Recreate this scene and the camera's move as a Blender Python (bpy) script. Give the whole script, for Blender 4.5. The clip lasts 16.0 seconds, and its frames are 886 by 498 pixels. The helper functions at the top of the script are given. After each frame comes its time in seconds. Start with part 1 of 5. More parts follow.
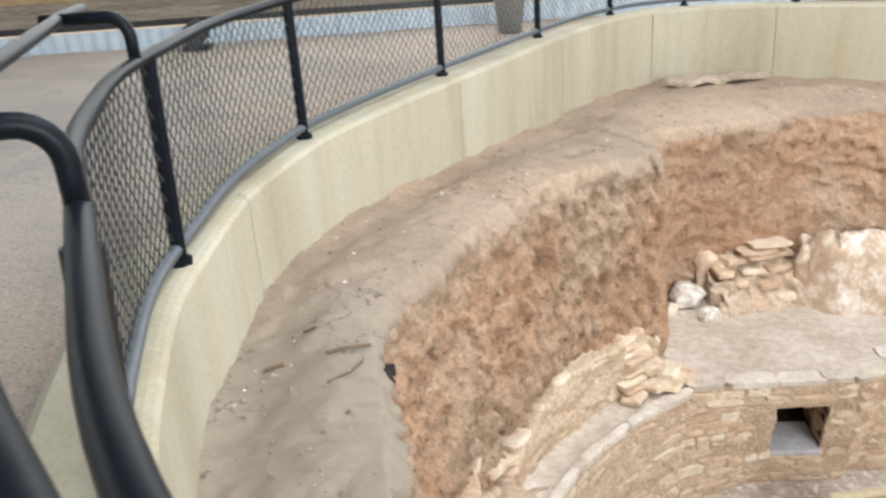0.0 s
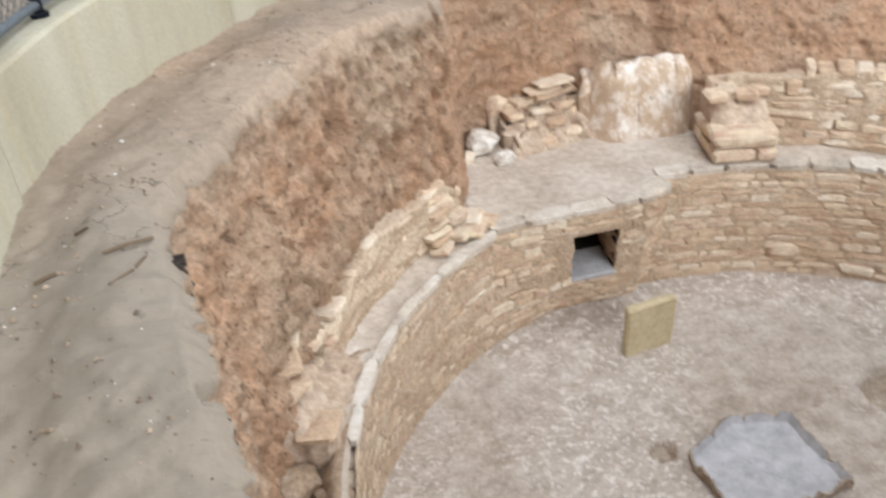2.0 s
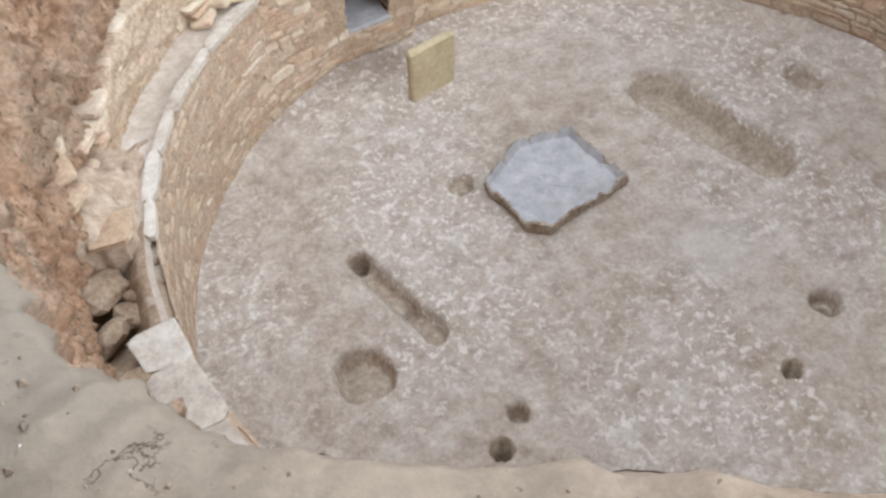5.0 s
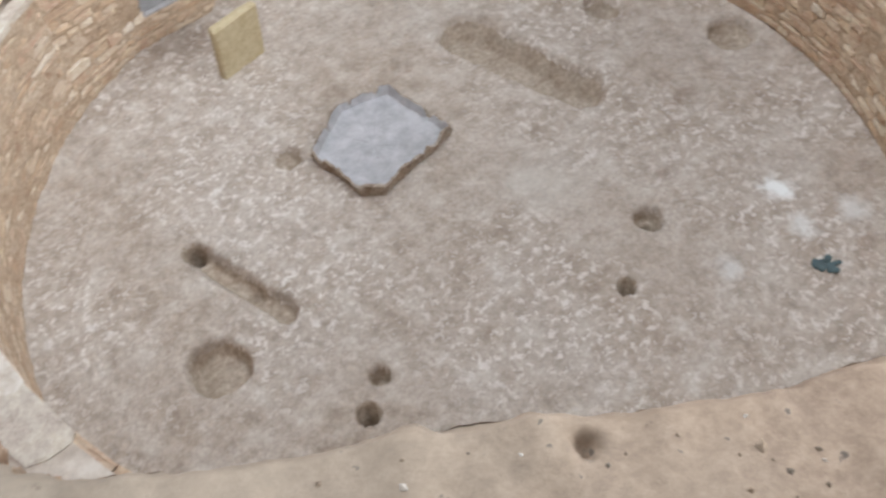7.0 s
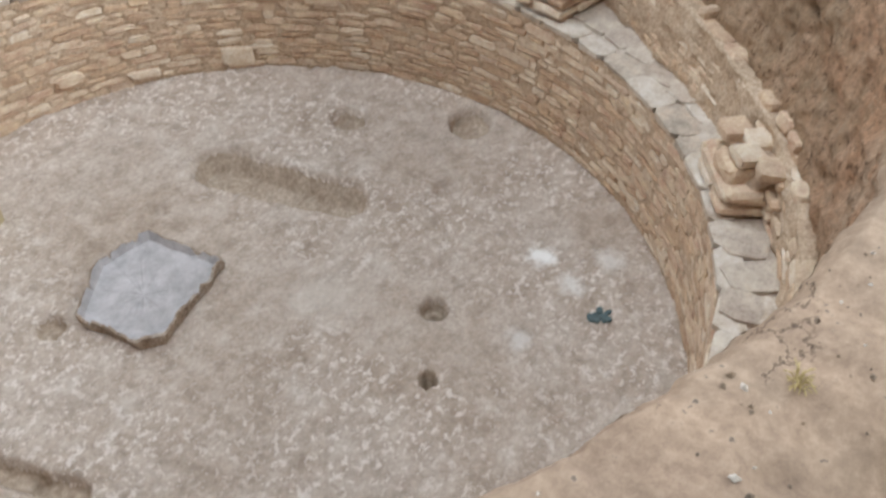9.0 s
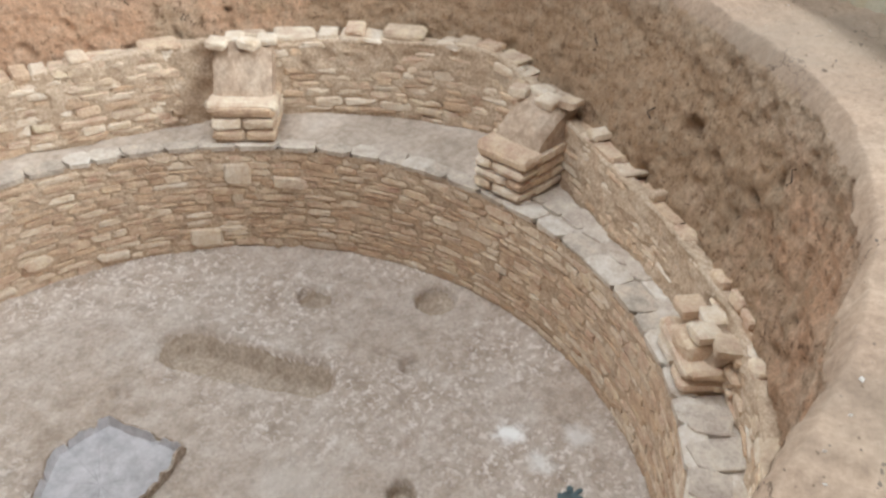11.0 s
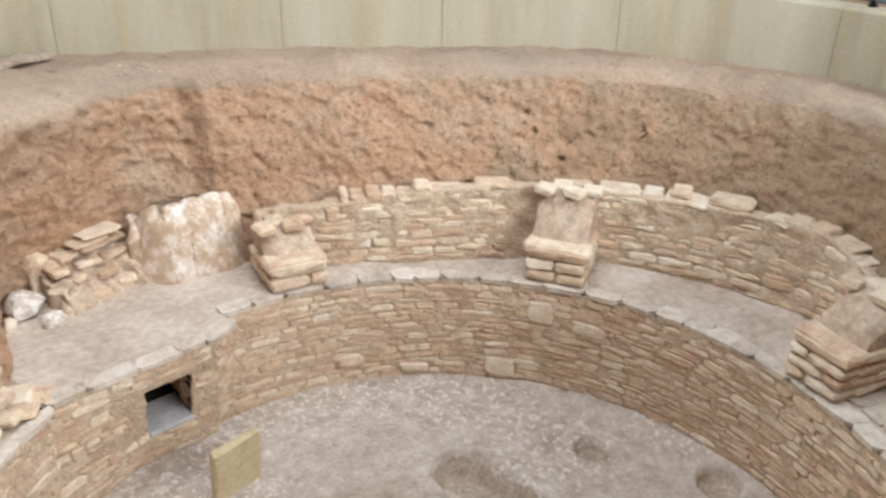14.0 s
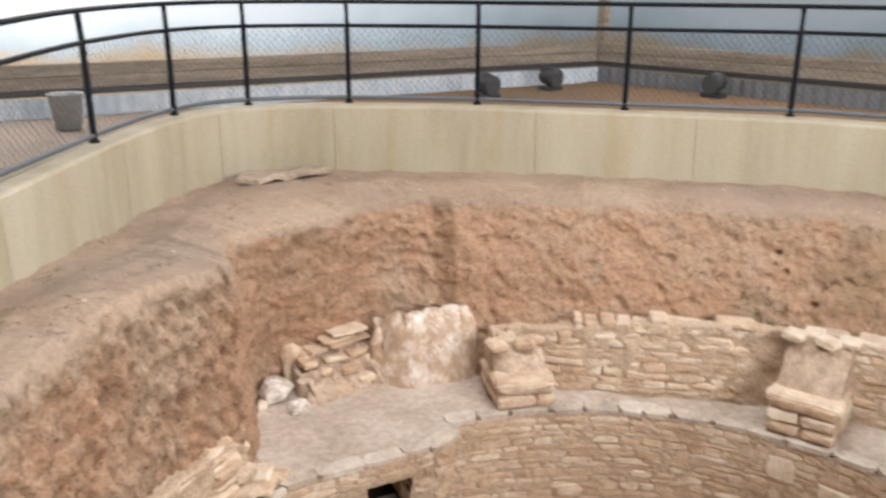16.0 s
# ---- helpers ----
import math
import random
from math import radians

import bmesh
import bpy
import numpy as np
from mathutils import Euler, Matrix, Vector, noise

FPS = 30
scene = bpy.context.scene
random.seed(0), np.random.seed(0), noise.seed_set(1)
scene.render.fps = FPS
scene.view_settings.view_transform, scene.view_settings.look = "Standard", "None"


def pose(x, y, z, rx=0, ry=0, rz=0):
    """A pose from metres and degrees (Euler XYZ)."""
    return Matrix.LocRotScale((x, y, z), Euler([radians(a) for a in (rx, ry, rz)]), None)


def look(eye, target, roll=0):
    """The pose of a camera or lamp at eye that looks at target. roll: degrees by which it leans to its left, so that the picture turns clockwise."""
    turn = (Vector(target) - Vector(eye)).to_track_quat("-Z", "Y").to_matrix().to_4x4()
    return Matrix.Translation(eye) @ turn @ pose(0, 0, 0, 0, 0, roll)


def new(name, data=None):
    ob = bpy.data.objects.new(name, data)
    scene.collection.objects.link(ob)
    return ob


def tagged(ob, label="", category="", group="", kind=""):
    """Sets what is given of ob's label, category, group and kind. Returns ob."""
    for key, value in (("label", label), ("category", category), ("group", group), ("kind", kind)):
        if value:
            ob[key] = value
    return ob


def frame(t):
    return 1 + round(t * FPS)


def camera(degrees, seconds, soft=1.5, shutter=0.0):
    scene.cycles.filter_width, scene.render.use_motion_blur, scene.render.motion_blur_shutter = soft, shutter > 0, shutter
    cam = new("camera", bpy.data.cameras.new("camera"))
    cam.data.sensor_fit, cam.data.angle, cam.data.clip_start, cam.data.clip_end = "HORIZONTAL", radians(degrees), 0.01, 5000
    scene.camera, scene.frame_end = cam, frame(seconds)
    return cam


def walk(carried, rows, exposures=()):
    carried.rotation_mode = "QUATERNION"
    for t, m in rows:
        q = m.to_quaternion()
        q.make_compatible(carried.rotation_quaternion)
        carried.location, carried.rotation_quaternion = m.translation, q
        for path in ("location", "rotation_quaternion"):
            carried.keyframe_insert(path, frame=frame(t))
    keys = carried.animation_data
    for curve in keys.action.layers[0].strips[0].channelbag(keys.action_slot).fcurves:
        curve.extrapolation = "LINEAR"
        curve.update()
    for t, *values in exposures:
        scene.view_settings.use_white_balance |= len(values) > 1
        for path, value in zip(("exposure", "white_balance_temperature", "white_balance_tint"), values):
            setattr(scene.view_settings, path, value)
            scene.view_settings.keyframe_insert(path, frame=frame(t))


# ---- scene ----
# ---- camera and walk ----
cam = camera(56.2, 16.0, soft=2.5, shutter=0.5)
PATH = [
    (0, (0.527, 0.098, 4.216), (0.165, 1.915, 3.460), -4.00),
    (0.5, (0.561, 0.123, 4.193), (0.291, 1.932, 3.385), -4.08),
    (1, (0.566, 0.153, 4.159), (0.363, 1.927, 3.259), -4.67),
    (1.5, (0.560, 0.190, 4.151), (0.488, 1.932, 3.171), -5.42),
    (2, (0.581, 0.199, 4.152), (0.655, 1.886, 3.079), -5.60),
    (2.5, (0.604, 0.195, 4.133), (0.789, 1.800, 2.953), -5.90),
    (3, (0.613, 0.212, 4.113), (0.891, 1.722, 2.830), -5.73),
    (3.5, (0.614, 0.215, 4.102), (0.952, 1.659, 2.760), -5.68),
    (4, (0.621, 0.213, 4.091), (0.993, 1.578, 2.678), -5.81),
    (6.5, (0.716, 0.197, 4.131), (1.258, 1.236, 2.511), -3.50),
    (7, (0.742, 0.187, 4.131), (1.406, 1.168, 2.520), -2.38),
    (7.5, (0.762, 0.177, 4.135), (1.569, 1.087, 2.547), -0.74),
    (8, (0.783, 0.169, 4.133), (1.719, 1.005, 2.577), 0.95),
    (8.5, (0.795, 0.156, 4.145), (1.838, 0.938, 2.629), 1.94),
    (9, (0.801, 0.151, 4.173), (1.943, 0.925, 2.726), 2.14),
    (11.5, (0.829, 0.152, 4.321), (2.235, 1.064, 3.229), 2.13),
    (12, (0.830, 0.145, 4.348), (2.212, 1.147, 3.307), 1.65),
    (12.5, (0.830, 0.142, 4.380), (2.132, 1.277, 3.373), 1.44),
    (13, (0.822, 0.158, 4.395), (2.038, 1.414, 3.423), 1.60),
    (13.5, (0.797, 0.191, 4.420), (1.915, 1.563, 3.489), 1.48),
    (14, (0.772, 0.220, 4.426), (1.795, 1.688, 3.532), 1.31),
    (14.5, (0.756, 0.213, 4.442), (1.679, 1.778, 3.608), 1.24),
    (15, (0.745, 0.187, 4.448), (1.553, 1.847, 3.679), 0.43),
    (15.5, (0.750, 0.160, 4.464), (1.476, 1.890, 3.770), -0.03),
    (16, (0.745, 0.149, 4.442), (1.310, 1.963, 3.818), 0.33),
]
EXPOSURES = [(0, 0.06, 6650, 10), (1, -0.1, 6600, 10), (2.5, -0.14, 6350, 10), (4, -0.1, 6200, 10), (9, -0.22, 6500, 10), (12, -0.12, 6650, 10), (15.2, -0.1, 6600, 11), (15.6, -0.12, 6750, 12), (16, -0.24, 7200, 18)]
walk(cam, [(t, look(eye, target, roll)) for t, eye, target, roll in PATH], EXPOSURES)

# ---- world and light ----
world = bpy.data.worlds.new("overcast_sky")
scene.world = world
world.use_nodes = True
sky = world.node_tree.nodes.new("ShaderNodeTexSky")
sky.sky_type, sky.sun_disc = "NISHITA", False
sky.sun_elevation, sky.sun_rotation = radians(50), radians(200)
world.node_tree.nodes["Background"].inputs["Strength"].default_value = 0.12
world.node_tree.links.new(sky.outputs[0], world.node_tree.nodes["Background"].inputs["Color"])


def area_lamp(name, eye, target, sx, sy, watts, colour):
    data = bpy.data.lights.new(name, "AREA")
    data.shape, data.size, data.size_y, data.energy, data.color = "RECTANGLE", sx, sy, watts, colour
    ob = new(name, data)
    ob.matrix_world = look(eye, target)
    return tagged(ob, "area lamp standing in for daylight", "daylight", kind="structure")


DAY = (0.92, 0.97, 1.0)
# overhead lamp added for soft light from above, in an unseen roof opening
area_lamp("overhead_light_1", (2.6, 3.2, 8.9), (2.6, 3.2, 0), 4.6, 7.2, 640, DAY)
area_lamp("window_light_1", (-1.6, 10.0, 5.4), (0.2, 3.0, 1.8), 10.0, 2.8, 290, DAY)
area_lamp("window_light_2", (9.3, 6.8, 5.4), (3.0, 3.4, 1.6), 10.0, 2.8, 240, DAY)
# added fill lamps for far walls and walkway, on the unseen south and west
area_lamp("south_fill_light", (7.4, -4.4, 6.2), (2.2, 5.8, 0.7), 7.0, 3.4, 1520, DAY)
area_lamp("west_fill_light", (-7.8, 3.0, 5.0), (-3.5, 4.5, 2.9), 10.0, 2.6, 80, DAY)


# ---- materials ----
def node(nt, kind, **inputs):
    n = nt.nodes.new(kind)
    for key, value in inputs.items():
        n.inputs[key.replace("_", " ")].default_value = value
    return n


def ramp(nt, fac, stops):
    n = nt.nodes.new("ShaderNodeValToRGB")
    els = n.color_ramp.elements
    while len(els) < len(stops):
        els.new(0.5)
    for el, (p, c) in zip(els, stops):
        el.position, el.color = p, (*c, 1)
    nt.links.new(fac, n.inputs["Fac"])
    return n.outputs["Color"]


def mix(nt, fac, a, b, mode="MIX"):
    n = nt.nodes.new("ShaderNodeMix")
    n.data_type, n.blend_type = "RGBA", mode
    for sock, v in ((n.inputs[0], fac), (n.inputs[6], a), (n.inputs[7], b)):
        if isinstance(v, bpy.types.NodeSocket):
            nt.links.new(v, sock)
        else:
            sock.default_value = v if isinstance(v, float) else (*v, 1)
    return n.outputs[2]


def material(name, rough=0.9, metal=0.0):
    m = bpy.data.materials.new(name)
    m.use_nodes = True
    nt = m.node_tree
    b = nt.nodes["Principled BSDF"]
    b.inputs["Roughness"].default_value, b.inputs["Metallic"].default_value = rough, metal
    b.inputs["Specular IOR Level"].default_value = 0.3
    return m, nt, b


def noise_tex(nt, scale, detail=6.0, rough=0.6, stretch=None):
    co = nt.nodes.new("ShaderNodeNewGeometry").outputs["Position"]
    if stretch:
        mp = nt.nodes.new("ShaderNodeMapping")
        mp.inputs["Scale"].default_value = stretch
        nt.links.new(co, mp.inputs["Vector"])
        co = mp.outputs["Vector"]
    n = node(nt, "ShaderNodeTexNoise", Scale=scale, Detail=detail, Roughness=rough)
    nt.links.new(co, n.inputs["Vector"])
    return n.outputs["Fac"]


def bump(nt, b, layers):
    last = None
    for fac, strength, dist in layers:
        n = node(nt, "ShaderNodeBump", Strength=strength, Distance=dist)
        nt.links.new(fac, n.inputs["Height"])
        if last:
            nt.links.new(last, n.inputs["Normal"])
        last = n.outputs["Normal"]
    nt.links.new(last, b.inputs["Normal"])


def earth_like(name, stops, big, fine, specks=None, relief=(0.5, 0.03, 0.6, 0.008), stretch=None, rough=0.95, grain=0.35):
    """Soil, plaster or stone: broad patches, fine grain and dark or pale specks."""
    m, nt, b = material(name, rough)
    stops = [(0.5 + (p - 0.5) * 0.62, c) for p, c in stops]
    a = noise_tex(nt, big, 5, 0.62, stretch)
    f = noise_tex(nt, fine, 6, 0.7, stretch)
    c = mix(nt, 0.45, ramp(nt, a, stops), ramp(nt, f, stops))
    c = mix(nt, grain, c, ramp(nt, f, [(0.3, (0.25, 0.25, 0.25)), (0.5, (0.5, 0.5, 0.5)), (0.7, (0.78, 0.78, 0.78))]), "OVERLAY")
    if specks:
        s = noise_tex(nt, specks[0], 3, 0.5)
        c = mix(nt, ramp(nt, s, [(specks[1], (0, 0, 0)), (specks[1] + 0.05, (1, 1, 1))]), c, specks[2])
    nt.links.new(c, b.inputs["Base Color"])
    bump(nt, b, [(a, relief[0], relief[1]), (f, relief[2], relief[3])])
    return m


def clay():
    """Cut red earth: broad colour changes, crumbs, short tool strokes and small pits, with pit and crevice shade
    painted in.
    """
    m, nt, b = material("red_clay", 0.95)
    big, mid, fine = noise_tex(nt, 0.9, 4, 0.6), noise_tex(nt, 7, 6, 0.7), noise_tex(nt, 48, 5, 0.7)
    stroke = noise_tex(nt, 22, 5, 0.65, (0.8, 0.8, 1.7))
    c = ramp(nt, big, [(0.36, (0.42, 0.28, 0.19)), (0.46, (0.485, 0.29, 0.18)), (0.54, (0.465, 0.30, 0.20)), (0.64, (0.465, 0.35, 0.255))])
    # browner, sandier earth on the east side, darkened further to paint its weaker light
    pos = nt.nodes.new("ShaderNodeNewGeometry").outputs["Position"]
    away = nt.nodes.new("ShaderNodeVectorMath")
    away.operation = "DISTANCE"
    nt.links.new(pos, away.inputs[0])
    away.inputs[1].default_value = (6.5, 2.6, 2.0)
    near = nt.nodes.new("ShaderNodeMath")
    near.operation = "MULTIPLY_ADD"
    nt.links.new(away.outputs["Value"], near.inputs[0])
    near.inputs[1].default_value = 0.15
    nt.links.new(noise_tex(nt, 2.5, 5, 0.7), near.inputs[2])
    c = mix(nt, ramp(nt, near.outputs[0], [(0.86, (0.85, 0.85, 0.85)), (1.0, (0, 0, 0))]), c, (0.285, 0.208, 0.13))
    c = mix(nt, 0.4, c, ramp(nt, mid, [(0.36, (0.36, 0.22, 0.135)), (0.5, (0.44, 0.28, 0.185)), (0.62, (0.49, 0.36, 0.26))]))
    c = mix(nt, 0.35, c, ramp(nt, fine, [(0.38, (0.22, 0.22, 0.22)), (0.5, (0.5, 0.5, 0.5)), (0.62, (0.78, 0.78, 0.78))]), "OVERLAY")
    # dark specks that paint small pits as if in shade
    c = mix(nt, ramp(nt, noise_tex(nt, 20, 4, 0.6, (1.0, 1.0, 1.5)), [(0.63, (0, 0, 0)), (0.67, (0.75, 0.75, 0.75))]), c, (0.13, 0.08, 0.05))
    # stroke hollows coloured dark, painting in their crevice shade
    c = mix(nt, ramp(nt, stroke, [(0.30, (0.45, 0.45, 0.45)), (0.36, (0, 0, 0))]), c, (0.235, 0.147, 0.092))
    c = mix(nt, ramp(nt, stroke, [(0.60, (0, 0, 0)), (0.68, (0.6, 0.6, 0.6))]), c, (0.470, 0.353, 0.260))
    # gouge shade painted as dark upright spots, with no relief of its own
    gouge_shade = noise_tex(nt, 27, 3, 0.6, (1.0, 1.0, 0.42))
    c = mix(nt, ramp(nt, gouge_shade, [(0.60, (0, 0, 0)), (0.66, (0.7, 0.7, 0.7))]), c, (0.17, 0.105, 0.065))
    # paler, crumbling topsoil under the rim
    sep = nt.nodes.new("ShaderNodeSeparateXYZ")
    nt.links.new(pos, sep.inputs[0])
    up = nt.nodes.new("ShaderNodeMath")
    up.operation = "MULTIPLY_ADD"
    nt.links.new(noise_tex(nt, 6, 5, 0.7), up.inputs[0])
    up.inputs[1].default_value = 0.9
    nt.links.new(sep.outputs["Z"], up.inputs[2])
    layer = nt.nodes.new("ShaderNodeMapRange")
    layer.inputs["From Min"].default_value, layer.inputs["From Max"].default_value = 2.85, 3.2
    nt.links.new(up.outputs[0], layer.inputs["Value"])
    c = mix(nt, ramp(nt, layer.outputs[0], [(0.0, (0, 0, 0)), (1.0, (0.75, 0.75, 0.75))]), c, mix(nt, ramp(nt, fine, [(0.35, (0, 0, 0)), (0.6, (1, 1, 1))]), (0.27, 0.205, 0.15), (0.46, 0.36, 0.27)))
    nt.links.new(c, b.inputs["Base Color"])
    crumb = node(nt, "ShaderNodeTexVoronoi", Scale=26.0)
    crumb.feature = "F1"
    nt.links.new(pos, crumb.inputs["Vector"])
    sharp = ramp(nt, stroke, [(0.38, (0, 0, 0)), (0.46, (0.8, 0.8, 0.8)), (0.6, (1, 1, 1))])
    bump(nt, b, [(mid, 0.4, 0.03), (sharp, 0.45, 0.022), (crumb.outputs["Distance"], -0.55, 0.025), (fine, 0.9, 0.014)])
    return m


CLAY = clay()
DUST = earth_like("dusty_ground", [(0.3, (0.28, 0.20, 0.148)), (0.5, (0.37, 0.268, 0.195)), (0.7, (0.45, 0.34, 0.255))], 1.1, 30, (30.0, 0.68, (0.15, 0.12, 0.10)), (0.4, 0.03, 0.5, 0.008), grain=0.2)
def add_cracks(m):
    """Ragged drying cracks, here and there."""
    nt = m.node_tree
    b = nt.nodes["Principled BSDF"]
    pos = nt.nodes.new("ShaderNodeNewGeometry").outputs["Position"]
    warp = node(nt, "ShaderNodeTexNoise", Scale=5.0, Detail=5.0, Roughness=0.65)
    nt.links.new(pos, warp.inputs["Vector"])
    vm = nt.nodes.new("ShaderNodeVectorMath")
    vm.operation = "MULTIPLY_ADD"
    nt.links.new(warp.outputs["Color"], vm.inputs[0])
    vm.inputs[1].default_value = (0.45, 0.45, 0.45)
    nt.links.new(pos, vm.inputs[2])
    vor = node(nt, "ShaderNodeTexVoronoi", Scale=1.9)
    vor.feature = "DISTANCE_TO_EDGE"
    nt.links.new(vm.outputs[0], vor.inputs["Vector"])
    line = ramp(nt, vor.outputs["Distance"], [(0.0, (1, 1, 1)), (0.012, (0, 0, 0))])
    where = ramp(nt, noise_tex(nt, 2.6, 3, 0.6), [(0.53, (0, 0, 0)), (0.58, (0.9, 0.9, 0.9))])
    mask = mix(nt, 1.0, line, where, "MULTIPLY")
    c = b.inputs["Base Color"].links[0].from_socket
    c = mix(nt, ramp(nt, noise_tex(nt, 0.8, 4, 0.6), [(0.45, (0, 0, 0)), (0.62, (0.5, 0.5, 0.5))]), c, (0.29, 0.235, 0.185))
    # greyer soil on the west ledge
    away = nt.nodes.new("ShaderNodeVectorMath")
    away.operation = "DISTANCE"
    nt.links.new(pos, away.inputs[0])
    away.inputs[1].default_value = (-0.2, 1.9, 2.8)
    spread = nt.nodes.new("ShaderNodeMath")
    spread.operation = "MULTIPLY_ADD"
    nt.links.new(noise_tex(nt, 1.6, 4, 0.6), spread.inputs[0])
    spread.inputs[1].default_value = 1.4
    nt.links.new(away.outputs["Value"], spread.inputs[2])
    reach = nt.nodes.new("ShaderNodeMapRange")
    reach.inputs["From Min"].default_value, reach.inputs["From Max"].default_value = 1.5, 2.9
    nt.links.new(spread.outputs[0], reach.inputs["Value"])
    c = mix(nt, ramp(nt, reach.outputs[0], [(0.0, (0.75, 0.75, 0.75)), (1.0, (0, 0, 0))]), c, (0.255, 0.222, 0.182))
    nt.links.new(mix(nt, mask, c, (0.06, 0.042, 0.03)), b.inputs["Base Color"])


add_cracks(DUST)


def stain(nt, colour, x, y, radius, tint, strength):
    """A stain with a ragged edge, lying round a place on the floor."""
    pos = nt.nodes.new("ShaderNodeNewGeometry").outputs["Position"]
    d = nt.nodes.new("ShaderNodeVectorMath")
    d.operation = "DISTANCE"
    nt.links.new(pos, d.inputs[0])
    d.inputs[1].default_value = (x, y, 0.0)
    ma = nt.nodes.new("ShaderNodeMath")
    ma.operation = "MULTIPLY_ADD"
    nt.links.new(noise_tex(nt, 9, 5, 0.7), ma.inputs[0])
    ma.inputs[1].default_value = radius * 1.8
    nt.links.new(d.outputs["Value"], ma.inputs[2])
    mask = ramp(nt, ma.outputs[0], [(min(0.95, radius * 1.15), (strength,) * 3), (min(1.0, radius * 1.75), (0, 0, 0))])
    return mix(nt, mask, colour, tint)


def floor_plaster():
    m, nt, b = material("floor_plaster", 0.9)
    big, mid, fine = noise_tex(nt, 0.9, 5, 0.65), noise_tex(nt, 5.5, 6, 0.7), noise_tex(nt, 30, 6, 0.7)
    c = ramp(nt, mid, [(0.36, (0.33, 0.26, 0.205)), (0.46, (0.455, 0.375, 0.31)), (0.54, (0.53, 0.455, 0.39)), (0.64, (0.66, 0.595, 0.53))])
    c = mix(nt, 0.4, c, ramp(nt, big, [(0.37, (0.41, 0.335, 0.27)), (0.5, (0.51, 0.44, 0.375)), (0.63, (0.56, 0.505, 0.45))]))
    flakes = ramp(nt, noise_tex(nt, 16, 4, 0.75), [(0.53, (0, 0, 0)), (0.59, (0.9, 0.9, 0.9))])
    where = ramp(nt, noise_tex(nt, 0.8, 3, 0.5, (1.0, 1.0, 1.0)), [(0.38, (0, 0, 0)), (0.57, (1, 1, 1))])
    c = mix(nt, mix(nt, 1.0, flakes, where, "MULTIPLY"), c, (0.76, 0.70, 0.65))
    c = mix(nt, 0.35, c, ramp(nt, fine, [(0.32, (0.25, 0.24, 0.23)), (0.5, (0.5, 0.5, 0.5)), (0.68, (0.74, 0.74, 0.74))]), "OVERLAY")
    c = stain(nt, c, 3.3, 2.75, 0.42, (0.68, 0.63, 0.57), 0.4)
    c = stain(nt, c, 4.45, 1.80, 0.16, (0.92, 0.92, 0.90), 1.0)
    c = stain(nt, c, 4.36, 1.50, 0.15, (0.84, 0.83, 0.80), 0.75)
    c = stain(nt, c, 3.75, 1.55, 0.13, (0.80, 0.79, 0.77), 0.6)
    c = stain(nt, c, 4.70, 1.40, 0.17, (0.80, 0.78, 0.75), 0.7)
    nt.links.new(c, b.inputs["Base Color"])
    bump(nt, b, [(mid, 0.6, 0.025), (fine, 0.9, 0.012)])
    return m


PLASTER = floor_plaster()
BENCH = earth_like("bench_plaster", [(0.3, (0.40, 0.33, 0.265)), (0.5, (0.52, 0.437, 0.362)), (0.7, (0.63, 0.56, 0.49))], 2.2, 14, None, (0.3, 0.02, 0.3, 0.005), grain=0.12)
MORTAR = earth_like("mud_mortar", [(0.3, (0.43, 0.315, 0.22)), (0.5, (0.53, 0.405, 0.295)), (0.7, (0.60, 0.485, 0.375))], 5, 40)
MUD = earth_like("weathered_mud", [(0.3, (0.37, 0.27, 0.195)), (0.5, (0.48, 0.365, 0.275)), (0.7, (0.57, 0.465, 0.37))], 3, 15, None, (0.4, 0.03, 0.5, 0.012))
ASH = earth_like("grey_ash_plaster", [(0.2, (0.38, 0.365, 0.365)), (0.5, (0.44, 0.43, 0.44)), (0.8, (0.50, 0.49, 0.50))], 2.5, 9, None, (0.2, 0.02, 0.2, 0.006))
WHITE = earth_like("white_plaster", [(0.40, (0.47, 0.34, 0.235)), (0.52, (0.57, 0.44, 0.335)), (0.61, (0.80, 0.75, 0.69))], 2.4, 10, None, (0.4, 0.03, 0.5, 0.01), (1.3, 1.3, 0.9), grain=0.15)
EARTHROCK = earth_like("earthy_rock", [(0.3, (0.26, 0.18, 0.12)), (0.5, (0.36, 0.26, 0.18)), (0.7, (0.46, 0.36, 0.27))], 6, 30)
CHALK = earth_like("chalky_stone", [(0.36, (0.48, 0.41, 0.34)), (0.5, (0.66, 0.60, 0.54)), (0.62, (0.80, 0.77, 0.73))], 5, 20, grain=0.1)
GRAVEL = earth_like("gravel_walk", [(0.34, (0.33, 0.30, 0.275)), (0.48, (0.43, 0.385, 0.345)), (0.64, (0.51, 0.415, 0.335))], 0.6, 60, (90.0, 0.62, (0.12, 0.11, 0.10)))
nt = GRAVEL.node_tree
b = nt.nodes["Principled BSDF"]
sep = nt.nodes.new("ShaderNodeSeparateXYZ")
nt.links.new(nt.nodes.new("ShaderNodeNewGeometry").outputs["Position"], sep.inputs[0])
east = nt.nodes.new("ShaderNodeMapRange")
east.inputs["From Min"].default_value, east.inputs["From Max"].default_value = -2.5, 2.5
nt.links.new(sep.outputs["X"], east.inputs["Value"])
nt.links.new(mix(nt, east.outputs[0], b.inputs["Base Color"].links[0].from_socket, (0.21, 0.13, 0.075)), b.inputs["Base Color"])
